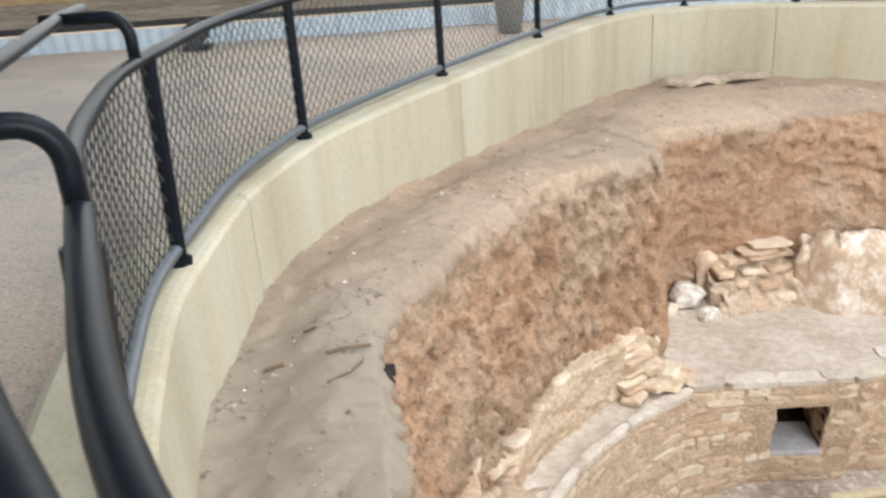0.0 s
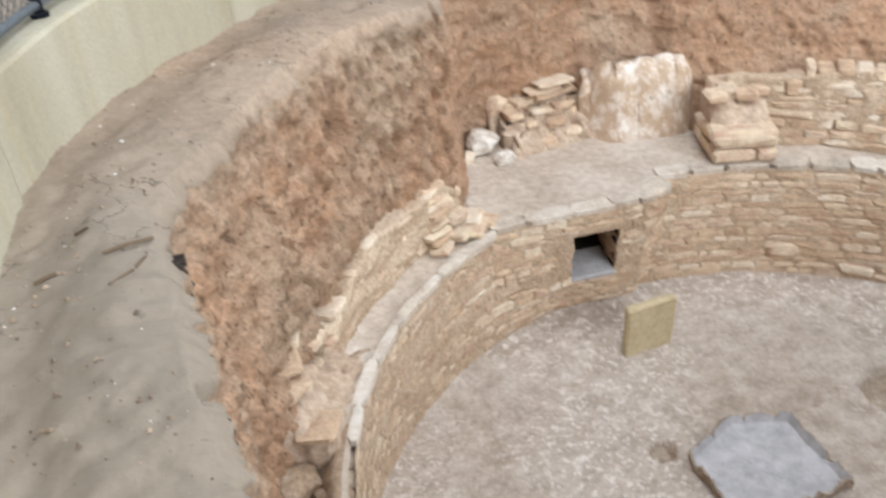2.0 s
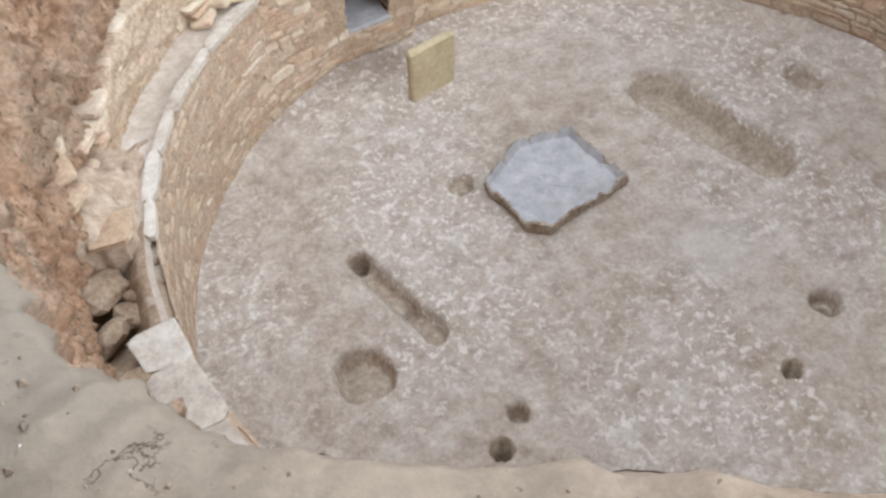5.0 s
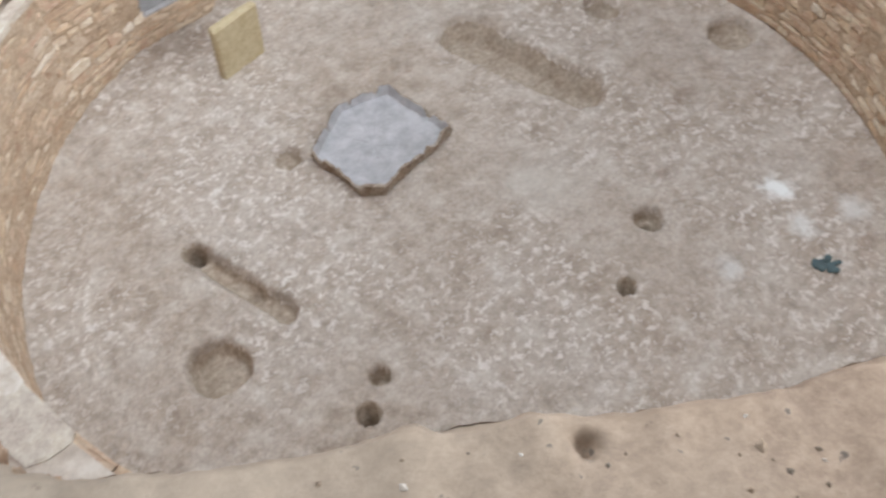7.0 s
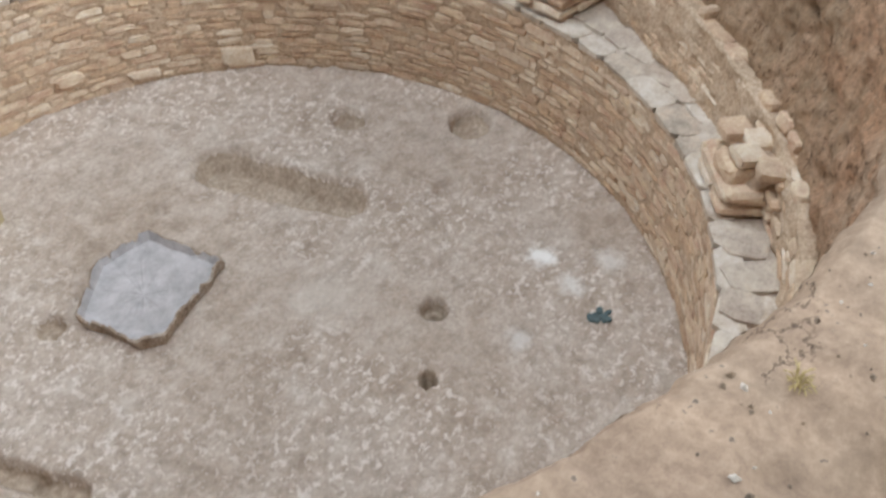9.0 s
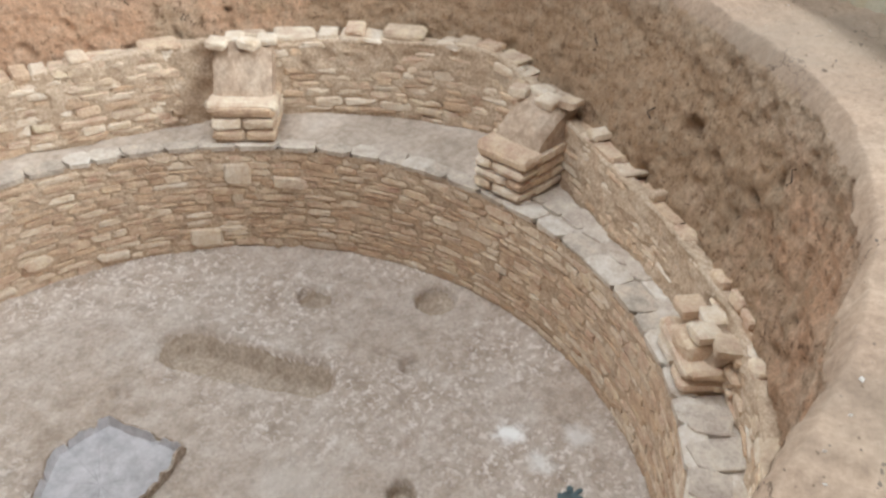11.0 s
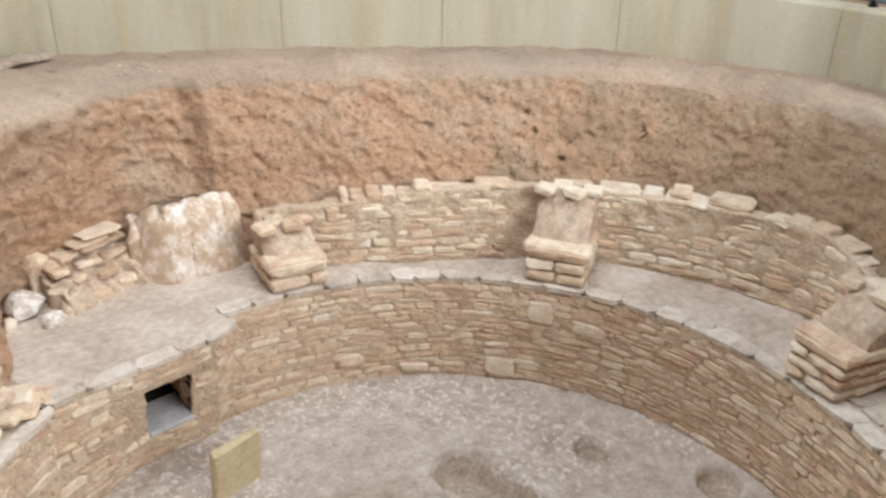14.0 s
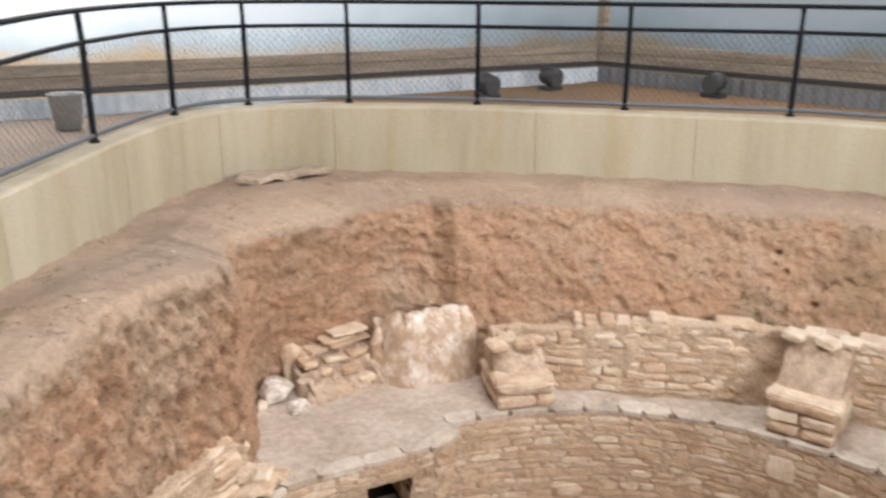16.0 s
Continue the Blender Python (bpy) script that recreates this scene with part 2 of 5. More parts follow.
SLABROCK = earth_like("deflector_sandstone", [(0.3, (0.46, 0.37, 0.225)), (0.5, (0.55, 0.46, 0.30)), (0.7, (0.62, 0.535, 0.38))], 3, 20, (12.0, 0.72, (0.34, 0.24, 0.13)), grain=0.12)


def stone_material(name, stops):
    m, nt, b = material(name, 0.92)
    info = nt.nodes.new("ShaderNodeObjectInfo")
    isl = nt.nodes.new("ShaderNodeNewGeometry")
    add = nt.nodes.new("ShaderNodeMath")
    add.operation = "ADD"
    nt.links.new(info.outputs["Random"], add.inputs[0])
    nt.links.new(isl.outputs["Random Per Island"], add.inputs[1])
    fr = nt.nodes.new("ShaderNodeMath")
    fr.operation = "FRACT"
    nt.links.new(add.outputs[0], fr.inputs[0])
    base = ramp(nt, fr.outputs[0], stops)
    a = noise_tex(nt, 7, 5, 0.65)
    f = noise_tex(nt, 45, 5, 0.7)
    c = mix(nt, 0.55, base, ramp(nt, a, [(0.3, (0.20, 0.20, 0.20)), (0.5, (0.5, 0.5, 0.5)), (0.7, (0.78, 0.76, 0.74))]), "OVERLAY")
    c = mix(nt, 0.4, c, ramp(nt, f, [(0.35, (0.3, 0.28, 0.26)), (0.65, (0.68, 0.68, 0.68))]), "OVERLAY")
    nt.links.new(c, b.inputs["Base Color"])
    bump(nt, b, [(a, 0.5, 0.02), (f, 0.6, 0.006)])
    return m


STONE = stone_material("sandstone", [(0.0, (0.53, 0.385, 0.27)), (0.3, (0.60, 0.455, 0.33)), (0.6, (0.64, 0.50, 0.375)), (0.85, (0.68, 0.555, 0.43)), (1.0, (0.72, 0.62, 0.50))])
FLAGSTONE = stone_material("grey_flagstone", [(0.0, (0.50, 0.435, 0.365)), (0.5, (0.57, 0.505, 0.435)), (1.0, (0.66, 0.60, 0.53))])
PALE = stone_material("pale_sandstone", [(0.0, (0.55, 0.43, 0.315)), (0.4, (0.63, 0.515, 0.40)), (1.0, (0.72, 0.625, 0.515))])


def concrete():
    m, nt, b = material("weathered_concrete", 0.8)
    a = noise_tex(nt, 1.0, 5, 0.6, (2.2, 2.2, 0.35))
    s = noise_tex(nt, 2.2, 4, 0.6, (3.0, 3.0, 0.25))
    f = noise_tex(nt, 55, 5, 0.6)
    c = ramp(nt, a, [(0.3, (0.345, 0.30, 0.215)), (0.5, (0.425, 0.385, 0.29)), (0.68, (0.48, 0.445, 0.35))])
    c = mix(nt, ramp(nt, s, [(0.52, (0, 0, 0)), (0.75, (0.6, 0.6, 0.6))]), c, (0.42, 0.33, 0.19))
    c = mix(nt, 0.25, c, ramp(nt, f, [(0.35, (0.35, 0.35, 0.35)), (0.65, (0.65, 0.65, 0.65))]), "OVERLAY")
    nt.links.new(c, b.inputs["Base Color"])
    bump(nt, b, [(f, 0.35, 0.004)])
    return m


CONCRETE = concrete()


def plain(name, colour, rough, metal=0.0, grain=30.0, amount=0.25):
    m, nt, b = material(name, rough, metal)
    f = noise_tex(nt, grain, 5, 0.65)
    c = mix(nt, amount, colour, ramp(nt, f, [(0.3, (0.2, 0.2, 0.2)), (0.7, (0.8, 0.8, 0.8))]), "OVERLAY")
    nt.links.new(c, b.inputs["Base Color"])
    b.inputs["Specular IOR Level"].default_value = 0.5
    bump(nt, b, [(f, 0.15, 0.002)])
    return m


PAINT = plain("black_rail_paint", (0.006, 0.008, 0.012), 0.42)
PAINT.node_tree.nodes["Principled BSDF"].inputs["Specular IOR Level"].default_value = 0.12
WORN = plain("worn_steel_paint", (0.10, 0.115, 0.13), 0.45, 0.2)
WIRE = plain("dark_fence_wire", (0.045, 0.05, 0.055), 0.45, 0.3)
BLACK = plain("black_metal", (0.02, 0.02, 0.022), 0.5)
GREYWOOD = earth_like("grey_timber", [(0.3, (0.14, 0.115, 0.09)), (0.5, (0.24, 0.20, 0.16)), (0.7, (0.33, 0.28, 0.22))], 2.0, 20, None, (0.2, 0.01, 0.4, 0.004), (0.4, 0.4, 6.0))
WOOD = earth_like("weathered_timber", [(0.3, (0.22, 0.14, 0.07)), (0.5, (0.36, 0.25, 0.14)), (0.7, (0.46, 0.35, 0.22))], 2.0, 20, None, (0.2, 0.01, 0.4, 0.004), (0.4, 0.4, 6.0))
SHEET = plain("pale_blue_sheeting", (0.50, 0.58, 0.65), 0.5, 0.0, 5.0, 0.3)
TIN = plain("galvanised_tin", (0.30, 0.31, 0.31), 0.4, 0.6)
TWIG = plain("dry_twig", (0.16, 0.11, 0.07), 0.9)
ROOT = plain("charred_root", (0.035, 0.025, 0.02), 0.95)
TEAL = plain("blue_green_stain", (0.10, 0.145, 0.155), 0.9, 0.0, 20.0, 0.5)
BARE = earth_like("bare_floor_earth", [(0.3, (0.34, 0.265, 0.20)), (0.5, (0.43, 0.35, 0.275)), (0.7, (0.52, 0.44, 0.36))], 6, 30)
# near-black that paints the shade inside the ventilator tunnel and beam socket
DARK = plain("hole_shade_black", (0.03, 0.022, 0.016), 0.95)

# ---- plan, in polar form round the chamber's centre ----
CX, CY = 2.844, 3.034


def table(*pairs):
    """A smooth closed function of the bearing, from (bearing, value) pairs."""
    pairs = sorted(pairs)
    a = np.array([p[0] for p in pairs], float)
    v = np.array([p[1] for p in pairs], float)
    aa = np.concatenate([a - 360, a, a + 360])
    vv = np.concatenate([v, v, v])

    def f(th):
        return np.interp((np.asarray(th, float) + 180) % 360 - 180, aa, vv)
    return f


def smooth_table(width, *pairs):
    base = table(*pairs)
    k = np.linspace(-width, width, 9)
    w = 1 - (k / width * 0.92) ** 2

    def f(th):
        th = np.asarray(th, float)
        return sum(wi * base(th + ki) for wi, ki in zip(w, k)) / w.sum()
    return f


WALL = [(-0.69, 2.13), (-0.87, 3.15), (-0.83, 3.95), (-0.60, 4.75), (-0.12, 6.05), (0.22, 7.0), (0.62, 7.95), (1.15, 8.55), (2.12, 8.52), (3.43, 8.03),
        (4.77, 7.27), (6.17, 6.48), (7.15, 5.4), (7.6, 4.4), (7.65, 3.2), (7.15, 1.6), (6.5, 0.6), (5.4, -0.25), (4.2, -0.55), (2.84, -0.62), (1.6, -0.37),
        (0.80, 0.03), (0.24, 0.50), (-0.38, 1.40)]
fine = []
for (x0, y0), (x1, y1) in zip(WALL, WALL[1:] + WALL[:1]):
    for k in range(8):
        x, y = x0 + (x1 - x0) * k / 8 - CX, y0 + (y1 - y0) * k / 8 - CY
        fine.append((math.degrees(math.atan2(y, x)), math.hypot(x, y)))
r_wall = smooth_table(5.0, *fine)
r_rim = smooth_table(1.6, (-165, 3.02), (-155, 3.04), (-147, 3.08), (-140, 3.08), (-136, 3.03), (-132, 2.96), (-128.5, 2.91), (-124, 2.885), (-120, 2.9), (-114, 2.87), (-105, 2.88), (-91, 2.88), (-80, 2.89), (-67, 2.97), (-59, 3.04), (-51, 3.1), (-43, 3.15), (-33, 3.24), (-21, 3.42), (-12, 3.58), (-6, 3.7),
                     (0, 3.84), (10, 3.97), (20, 3.94), (34, 3.85), (47, 3.74), (60, 3.65), (72, 3.66), (86, 3.78), (88.5, 3.8), (97, 3.8), (99, 3.76), (108, 3.64), (118, 3.6), (126, 3.5), (128.5, 2.97),
                     (134, 2.9), (141, 2.95), (155, 2.98), (172, 2.98), (179, 3.12), (-175, 3.1))
z_rim = smooth_table(6, (-165, 2.78), (-130, 2.8), (-90, 2.8), (-60, 2.77), (-30, 2.71), (0, 2.67), (30, 2.64), (60, 2.62), (90, 2.61), (110, 2.61), (126, 2.66), (134, 2.74), (150, 2.76), (175, 2.77))
z_foot = smooth_table(6, (-165, 2.77), (-130, 2.78), (-90, 2.75), (-60, 2.68), (-30, 2.62), (0, 2.58), (60, 2.56), (100, 2.52), (120, 2.52), (134, 2.62), (160, 2.72), (179, 2.75))
r_back = smooth_table(1.5, (-175, 2.98), (-150, 2.95), (-120, 2.92), (-90, 2.93), (-62, 3.0), (-45, 2.98), (-26, 3.02), (-14, 3.2), (0, 3.5), (5, 3.52), (17, 3.42), (30, 3.3), (46, 3.1), (61, 2.99), (75, 3.03),
                      (84, 3.2), (90, 3.45), (94, 3.62), (100, 3.72), (108, 3.85), (115, 3.95), (118.5, 3.7), (123, 3.2), (128, 2.98), (140, 2.95), (160, 2.95))
z_stone = smooth_table(2.5, (85, 1.62), (75, 1.66), (67, 1.72), (57, 1.76), (44, 1.80), (30, 1.76), (11, 1.80), (4, 1.84), (-2, 1.74), (-10, 1.63), (-20, 1.58), (-38, 1.55), (-50, 1.5), (-70, 1.4), (-100, 1.3), (-150, 1.3),
                       (-178, 1.35), (168, 1.1), (160, 1.22), (154, 1.42), (147, 1.50), (132, 1.50), (128, 1.3), (122, 1.1), (112, 1.35), (106, 1.4), (100, 1.1), (92, 1.1))
Z_BENCH, R_BENCH, R_FLOOR, Z_LIP = 1.07, 2.68, 2.78, 3.20


def at(r, th, z):
    a = math.radians(th)
    return Vector((CX + r * math.cos(a), CY + r * math.sin(a), z))


def fbm(p, scale, octaves=4):
    return noise.fractal(Vector(p) * scale, 0.6, 2.1, octaves)


# ---- building helpers ----
def link(name, bm, mat, parent=None, label="", smooth=False):
    me = bpy.data.meshes.new(name)
    bm.to_mesh(me)
    bm.free()
    for m in mat if isinstance(mat, (list, tuple)) else (mat,):
        me.materials.append(m)
    if smooth:
        me.polygons.foreach_set("use_smooth", [True] * len(me.polygons))
    ob = new(name, me)
    if parent:
        ob.parent = parent
        ob.matrix_parent_inverse = Matrix.Identity(4)
    if label:
        ob["label"] = label
    return ob


def part(name, bm, mat, parent, label="", smooth=False):
    return link(name, bm, mat, parent, label, smooth)


def thing(name, label, category, group="", kind=""):
    return tagged(new(name), label, category, group, kind)


def sheet(name, grid, mat, parent=None, closed=False, smooth=True, label=""):
    """One surface through a grid of points, rows of equal length."""
    rows, cols = len(grid), len(grid[0])
    verts = [tuple(p) for row in grid for p in row]
    n = cols if closed else cols - 1
    faces = [(r * cols + c, r * cols + (c + 1) % cols, (r + 1) * cols + (c + 1) % cols, (r + 1) * cols + c) for r in range(rows - 1) for c in range(n)]
    me = bpy.data.meshes.new(name)
    me.from_pydata(verts, [], faces)
    me.materials.append(mat)
    if smooth:
        me.polygons.foreach_set("use_smooth", [True] * len(me.polygons))
    ob = new(name, me)
    if parent:
        ob.parent = parent
    if label:
        ob["label"] = label
    return ob


def tube(bm, pts, radius, sides=8, cap=True):
    """A round bar along points."""
    pts = [Vector(p) for p in pts]
    rings = []
    up = Vector((0, 0, 1))
    for i, p in enumerate(pts):
        d = (pts[min(i + 1, len(pts) - 1)] - pts[max(i - 1, 0)]).normalized()
        side = d.cross(up)
        if side.length < 0.05:
            side = d.cross(Vector((1, 0, 0)))
        side.normalize()
        top = side.cross(d)
        rings.append([bm.verts.new(p + radius * (math.cos(2 * math.pi * k / sides) * side + math.sin(2 * math.pi * k / sides) * top)) for k in range(sides)])
    for a, b in zip(rings, rings[1:]):
        for k in range(sides):
            bm.faces.new((a[k], a[(k + 1) % sides], b[(k + 1) % sides], b[k]))
    if cap:
        bm.faces.new(rings[0][::-1])
        bm.faces.new(rings[-1])


def box(bm, m, sx, sy, sz, bevel=0.0):
    r = bmesh.ops.create_cube(bm, size=1, matrix=m @ Matrix.Diagonal((sx, sy, sz, 1)))
    if bevel:
        bmesh.ops.bevel(bm, geom=list({e for v in r["verts"] for e in v.link_edges}), offset=bevel, segments=1, affect="EDGES")


def boulder(bm, m, sx, sy, sz, seed, rough=0.16):
    r = bmesh.ops.create_icosphere(bm, subdivisions=2, radius=0.5)
    for v in r["verts"]:
        p = v.co.copy()
        q = Vector([math.copysign(abs(c * 2) ** 0.75 / 2, c) for c in p])
        q *= 1 + rough * noise.noise(p * 3.1 + Vector((seed * 1.7, seed, 3)))
        v.co = m @ Vector((q.x * sx, q.y * sy, q.z * sz))


rng = random.Random(7)


def stone_mesh(wear, lying=False):
    """A worn building stone of size 1: an uneven outline with cut corners, chipped edges and a swelling face."""
    bm = bmesh.new()
    out = []
    for sx, sz in ((-1, -1), (1, -1), (1, 1), (-1, 1)):
        cx, cz = rng.uniform(0.03, 0.2), rng.uniform(0.08, 0.38)
        ex, ez = rng.uniform(0.46, 0.53), rng.uniform(0.42, 0.54)
        two = [(sx * ex, sz * (ez - cz)), (sx * (ex - cx), sz * ez)]
        out += two if sx * sz > 0 else two[::-1]
    rings = []
    for y, k in ((-0.5, 1 - wear * 1.5), (-0.5 + wear * 1.1, 1.0), (0.5, 0.97)):
        rings.append([bm.verts.new((x * k + rng.uniform(-0.012, 0.012), y + rng.uniform(-0.035, 0.035), z * (k - (1 - k) * 0.6) + rng.uniform(-0.025, 0.025))) for x, z in out])
    n = len(out)
    for a, b in zip(rings, rings[1:]):
        for k in range(n):
            bm.faces.new((a[k], a[(k + 1) % n], b[(k + 1) % n], b[k]))
    mid = bm.verts.new((rng.uniform(-0.15, 0.15), -0.53 + rng.uniform(-0.04, 0.03), rng.uniform(-0.12, 0.12)))
    for k in range(n):
        bm.faces.new((mid, rings[0][(k + 1) % n], rings[0][k]))
    bm.faces.new(rings[2])
    if lying:
        bm.transform(Matrix.Rotation(math.radians(-90), 4, "X"))
    bmesh.ops.recalc_face_normals(bm, faces=bm.faces[:])
    me = bpy.data.meshes.new("stone")
    bm.to_mesh(me)
    bm.free()
    return me


STONES, PALES, ROUGH, ROUGH_PALE, FLAGS = [], [], [], [], []
for group, mat, wear, lying in ((STONES, STONE, 0.09, False), (PALES, PALE, 0.09, False), (ROUGH, STONE, 0.09, False), (ROUGH_PALE, PALE, 0.09, False), (FLAGS, FLAGSTONE, 0.05, True)):
    for k in range(24):
        me = stone_mesh(wear, lying)
        me.materials.append(mat)
        group.append(me)


def stone(parent, r, th, z, length, depth, height, tilt=0.0, pale=0.1, turn=0.0, flag=False):
    chunky = height > 0.36 * length
    light, plain_ones = (ROUGH_PALE, ROUGH) if chunky else (PALES, STONES)
    ob = new("stone", rng.choice(FLAGS if flag else light if rng.random() < pale else plain_ones))
    ob.parent = parent
    ob.matrix_basis = pose(*at(r, th, z), tilt, rng.uniform(-2, 2), th - 90 + turn) @ Matrix.Diagonal((length, depth, height, 1))
    return ob


def slant(radius, th):
    """Degrees by which a face of that radius turns away from the circle."""
    d = at(radius(th + 1), th + 1, 0) - at(radius(th - 1), th - 1, 0)
    return (math.degrees(math.atan2(d.y, d.x)) - th - 90 + 180) % 360 - 180


def joined_stones(bm, r, th, z, length, depth, height):
    k = pose(*at(r, th, z), 0, rng.uniform(-2, 2), th - 90) @ Matrix.Diagonal((length, depth, height, 1))
    box(bm, k, 1, 1, 1)


# ---- chamber floor ----
def floor_drop(x, y):
    """Depth below the floor of its pits, grooves and holes."""
    d = 0.0
    wob = 0.02 * noise.noise(Vector((x * 6, y * 6, 0)))

    def capsule(ax, ay, bx, by, w0, w1, deep, soft):
        ux, uy = bx - ax, by - ay
        s = max(0.0, min(1.0, ((x - ax) * ux + (y - ay) * uy) / (ux * ux + uy * uy + 1e-9)))
        g = math.hypot(x - ax - ux * s, y - ay - uy * s) + wob
        return deep * max(0.0, min(1.0, (w0 + (w1 - w0) * s - g) / soft + 0.5))
    d = max(d, capsule(3.80, 4.24, 4.08, 3.27, 0.19, 0.15, 0.20, 0.11))
    d = max(d, capsule(1.2, 3.58, 1.44, 2.9, 0.055, 0.065, 0.10, 0.05))
    d = max(d, capsule(1.19, 3.62, 1.19, 3.62, 0.06, 0.06, 0.32, 0.03))
    d = max(d, capsule(1.36, 3.14, 1.36, 3.14, 0.06, 0.06, 0.15, 0.03))
    d = max(d, capsule(0.95, 2.8, 0.95, 2.8, 0.17, 0.17, 0.14, 0.05))
    for hx, hy, w, deep, soft in ((4.83, 3.86, 0.13, 0.12, 0.05), (5.38, 3.03, 0.17, 0.10, 0.04), (4.66, 2.71, 0.11, 0.06, 0.05), (3.18, 4.26, 0.07, 0.06, 0.04), (3.63, 2.12, 0.085, 0.12, 0.04),
                                  (3.62, 2.08, 0.05, 0.6, 0.012), (3.15, 1.81, 0.052, 0.6, 0.012), (4.0, 2.26, 0.06, 0.035, 0.05), (2.05, 3.96, 0.085, 0.10, 0.03),
                                  (1.48, 2.05, 0.058, 0.6, 0.012), (1.65, 2.2, 0.045, 0.14, 0.03), (2.62, 2.95, 0.03, 0.03, 0.03)):
        d = max(d, capsule(hx, hy, hx, hy, w, w, deep, soft))
    return d


def build_floor():
    n, half = 400, R_FLOOR + 0.08
    verts, keep = [], {}
    faces = []
    for j in range(n + 1):
        for i in range(n + 1):
            x, y = CX - half + 2 * half * i / n, CY - half + 2 * half * j / n
            g = math.hypot(x - CX, y - CY)
            if g < half:
                keep[i, j] = len(verts)
                z = 0.016 * fbm((x, y, 0), 1.4, 3) + 0.013 * fbm((x, y, 5), 6, 4) - 0.035 * max(0.0, noise.noise(Vector((x * 8, y * 8, 3))) - 0.22) - 0.025 * max(0.0, noise.noise(Vector((x * 17, y * 17, 8))) - 0.2) - floor_drop(x, y) + 0.07 * max(0.0, (g - R_FLOOR + 0.12) / 0.2) ** 2
                verts.append((x, y, z))
    for j in range(n):
        for i in range(n):
            q = [keep.get(k) for k in ((i, j), (i + 1, j), (i + 1, j + 1), (i, j + 1))]
            if None not in q:
                faces.append(q)
    me = bpy.data.meshes.new("floor")
    me.from_pydata(verts, [], faces)
    me.materials.append(PLASTER)
    me.materials.append(BARE)
    me.polygons.foreach_set("use_smooth", [True] * len(faces))
    me.polygons.foreach_set("material_index", [1 if min(verts[i][2] for i in f) < -0.08 else 0 for f in faces])
    return tagged(new("floor", me), "worn tan and white plaster floor with pits and post holes", "floor", kind="structure")


build_floor()

# ---- earth bank, ledge and bench ----
STEP = 0.3
BEARINGS = [-180 + STEP * k for k in range(int(360 / STEP))]


HOLES = [(-47.0, 2.04, 0.04, 0.2), (-51.0, 2.22, 0.04, 0.22), (-33.0, 2.05, 0.07, 0.12), (-38.0, 2.0, 0.05, 0.1), (45.5, 2.25, 0.024, 0.08), (44.0, 2.12, 0.022, 0.07), (40.0, 1.9, 0.026, 0.08)]


def bank_point(th, s):
    """s from 0 (bench back) to 1 (rim)."""
    rb, rr, zr = float(r_back(th)), float(r_rim(th)), float(z_rim(th))
    z = 0.98 + (zr - 0.98) * s
    lean = s ** 1.25
    r = rb + 0.05 + (rr - rb - 0.05) * lean
    if s > 0.93:
        r += 0.05 * ((s - 0.93) / 0.07) ** 2
    # shallow chimney above the recess: a soft west edge and a sharp east one
    g = (th + 180) % 360 - 180
    if 89 < g < 105:
        soft = min(1.0, (105 - g) / 3.5) * min(1.0, (g - 89) / 2.2)
        r += (0.15 + 0.02 * max(0.0, (97 - g) / 7)) * soft * min(1, s * 1.8)
    p = at(r, th, z)
    west = min(1.0, max(0.0, (abs((g - 172 + 180) % 360 - 180) - 49) / -6))
    calm = min(1.0, max(0.0, (abs(g - 8) - 38) / -14)) * (1 - 0.7 * max(0.0, fbm((p.x, p.y, p.z), 0.9, 2)))
    d = 0.045 * fbm((p.x, p.y, p.z * 1.4), 1.7, 4) + (0.015 + 0.02 * west - 0.007 * calm) * fbm((p.x * 1.5, p.y * 1.5, p.z * (0.45 if west > 0.5 else 1.0)), 8, 4)
    d += (0.011 + 0.011 * west) * fbm((p.x, p.y, p.z * (0.6 if west > 0.5 else 1.3)), 19, 2)
    if west > 0:
        d += west * (0.03 * fbm((p.x, p.y, p.z * 0.3), 21, 3) + 0.24 * max(0.0, noise.noise(Vector((p.x * 14, p.y * 14, p.z * 6.5))) - 0.2))
    pit = noise.noise(Vector((p.x * 9, p.y * 9, p.z * 10)))
    if pit > 0.25:
        d += (0.09 - 0.05 * calm) * (pit - 0.25)
    clod = noise.noise(Vector((p.x * 15, p.y * 15, p.z * (7 if west > 0.5 else 17))))
    d += (0.014 + 0.03 * west - 0.006 * calm) * max(0.0, abs(clod) - 0.12)
    for ht, hz, hw, hd in HOLES:
        e = ((th - ht) * 0.055) ** 2 + (z - hz) ** 2
        if e < hw * hw * 4:
            d += hd * math.exp(-(e / hw ** 2) ** 2)
    fade = 1 - 0.72 * max(0, (s - 0.88) / 0.12)
    return at(r + d * fade, th, z + (0.03 * fbm((p.x, p.y, 9), 3, 3)) * s)


def ledge_point(th, s):
    """s from 0 (rim) to 1 (under the wall)."""
    edge = bank_point(th, 1.0)
    r0 = math.hypot(edge.x - CX, edge.y - CY)
    r1 = float(r_wall(th)) + 0.1
    r = r0 + (r1 - r0) * s
    zf = float(z_foot(th))
    p = at(r, th, 0)
    bulge = 0.035 * math.sin(math.pi * min(1, s * 1.6)) + 0.03 * fbm((p.x, p.y, 2), 2.2, 3) * min(1, s * 4) + 0.012 * fbm((p.x, p.y, 7), 11, 3) * min(1, s * 6)
    burrow = math.hypot(p.x - 1.24, p.y - 0.52)
    if burrow < 0.028:
        bulge -= 0.11 * (1 - burrow / 0.028)
    return Vector((p.x, p.y, edge.z + (zf - edge.z) * s + bulge * (1 if s < 0.97 else 0.4)))


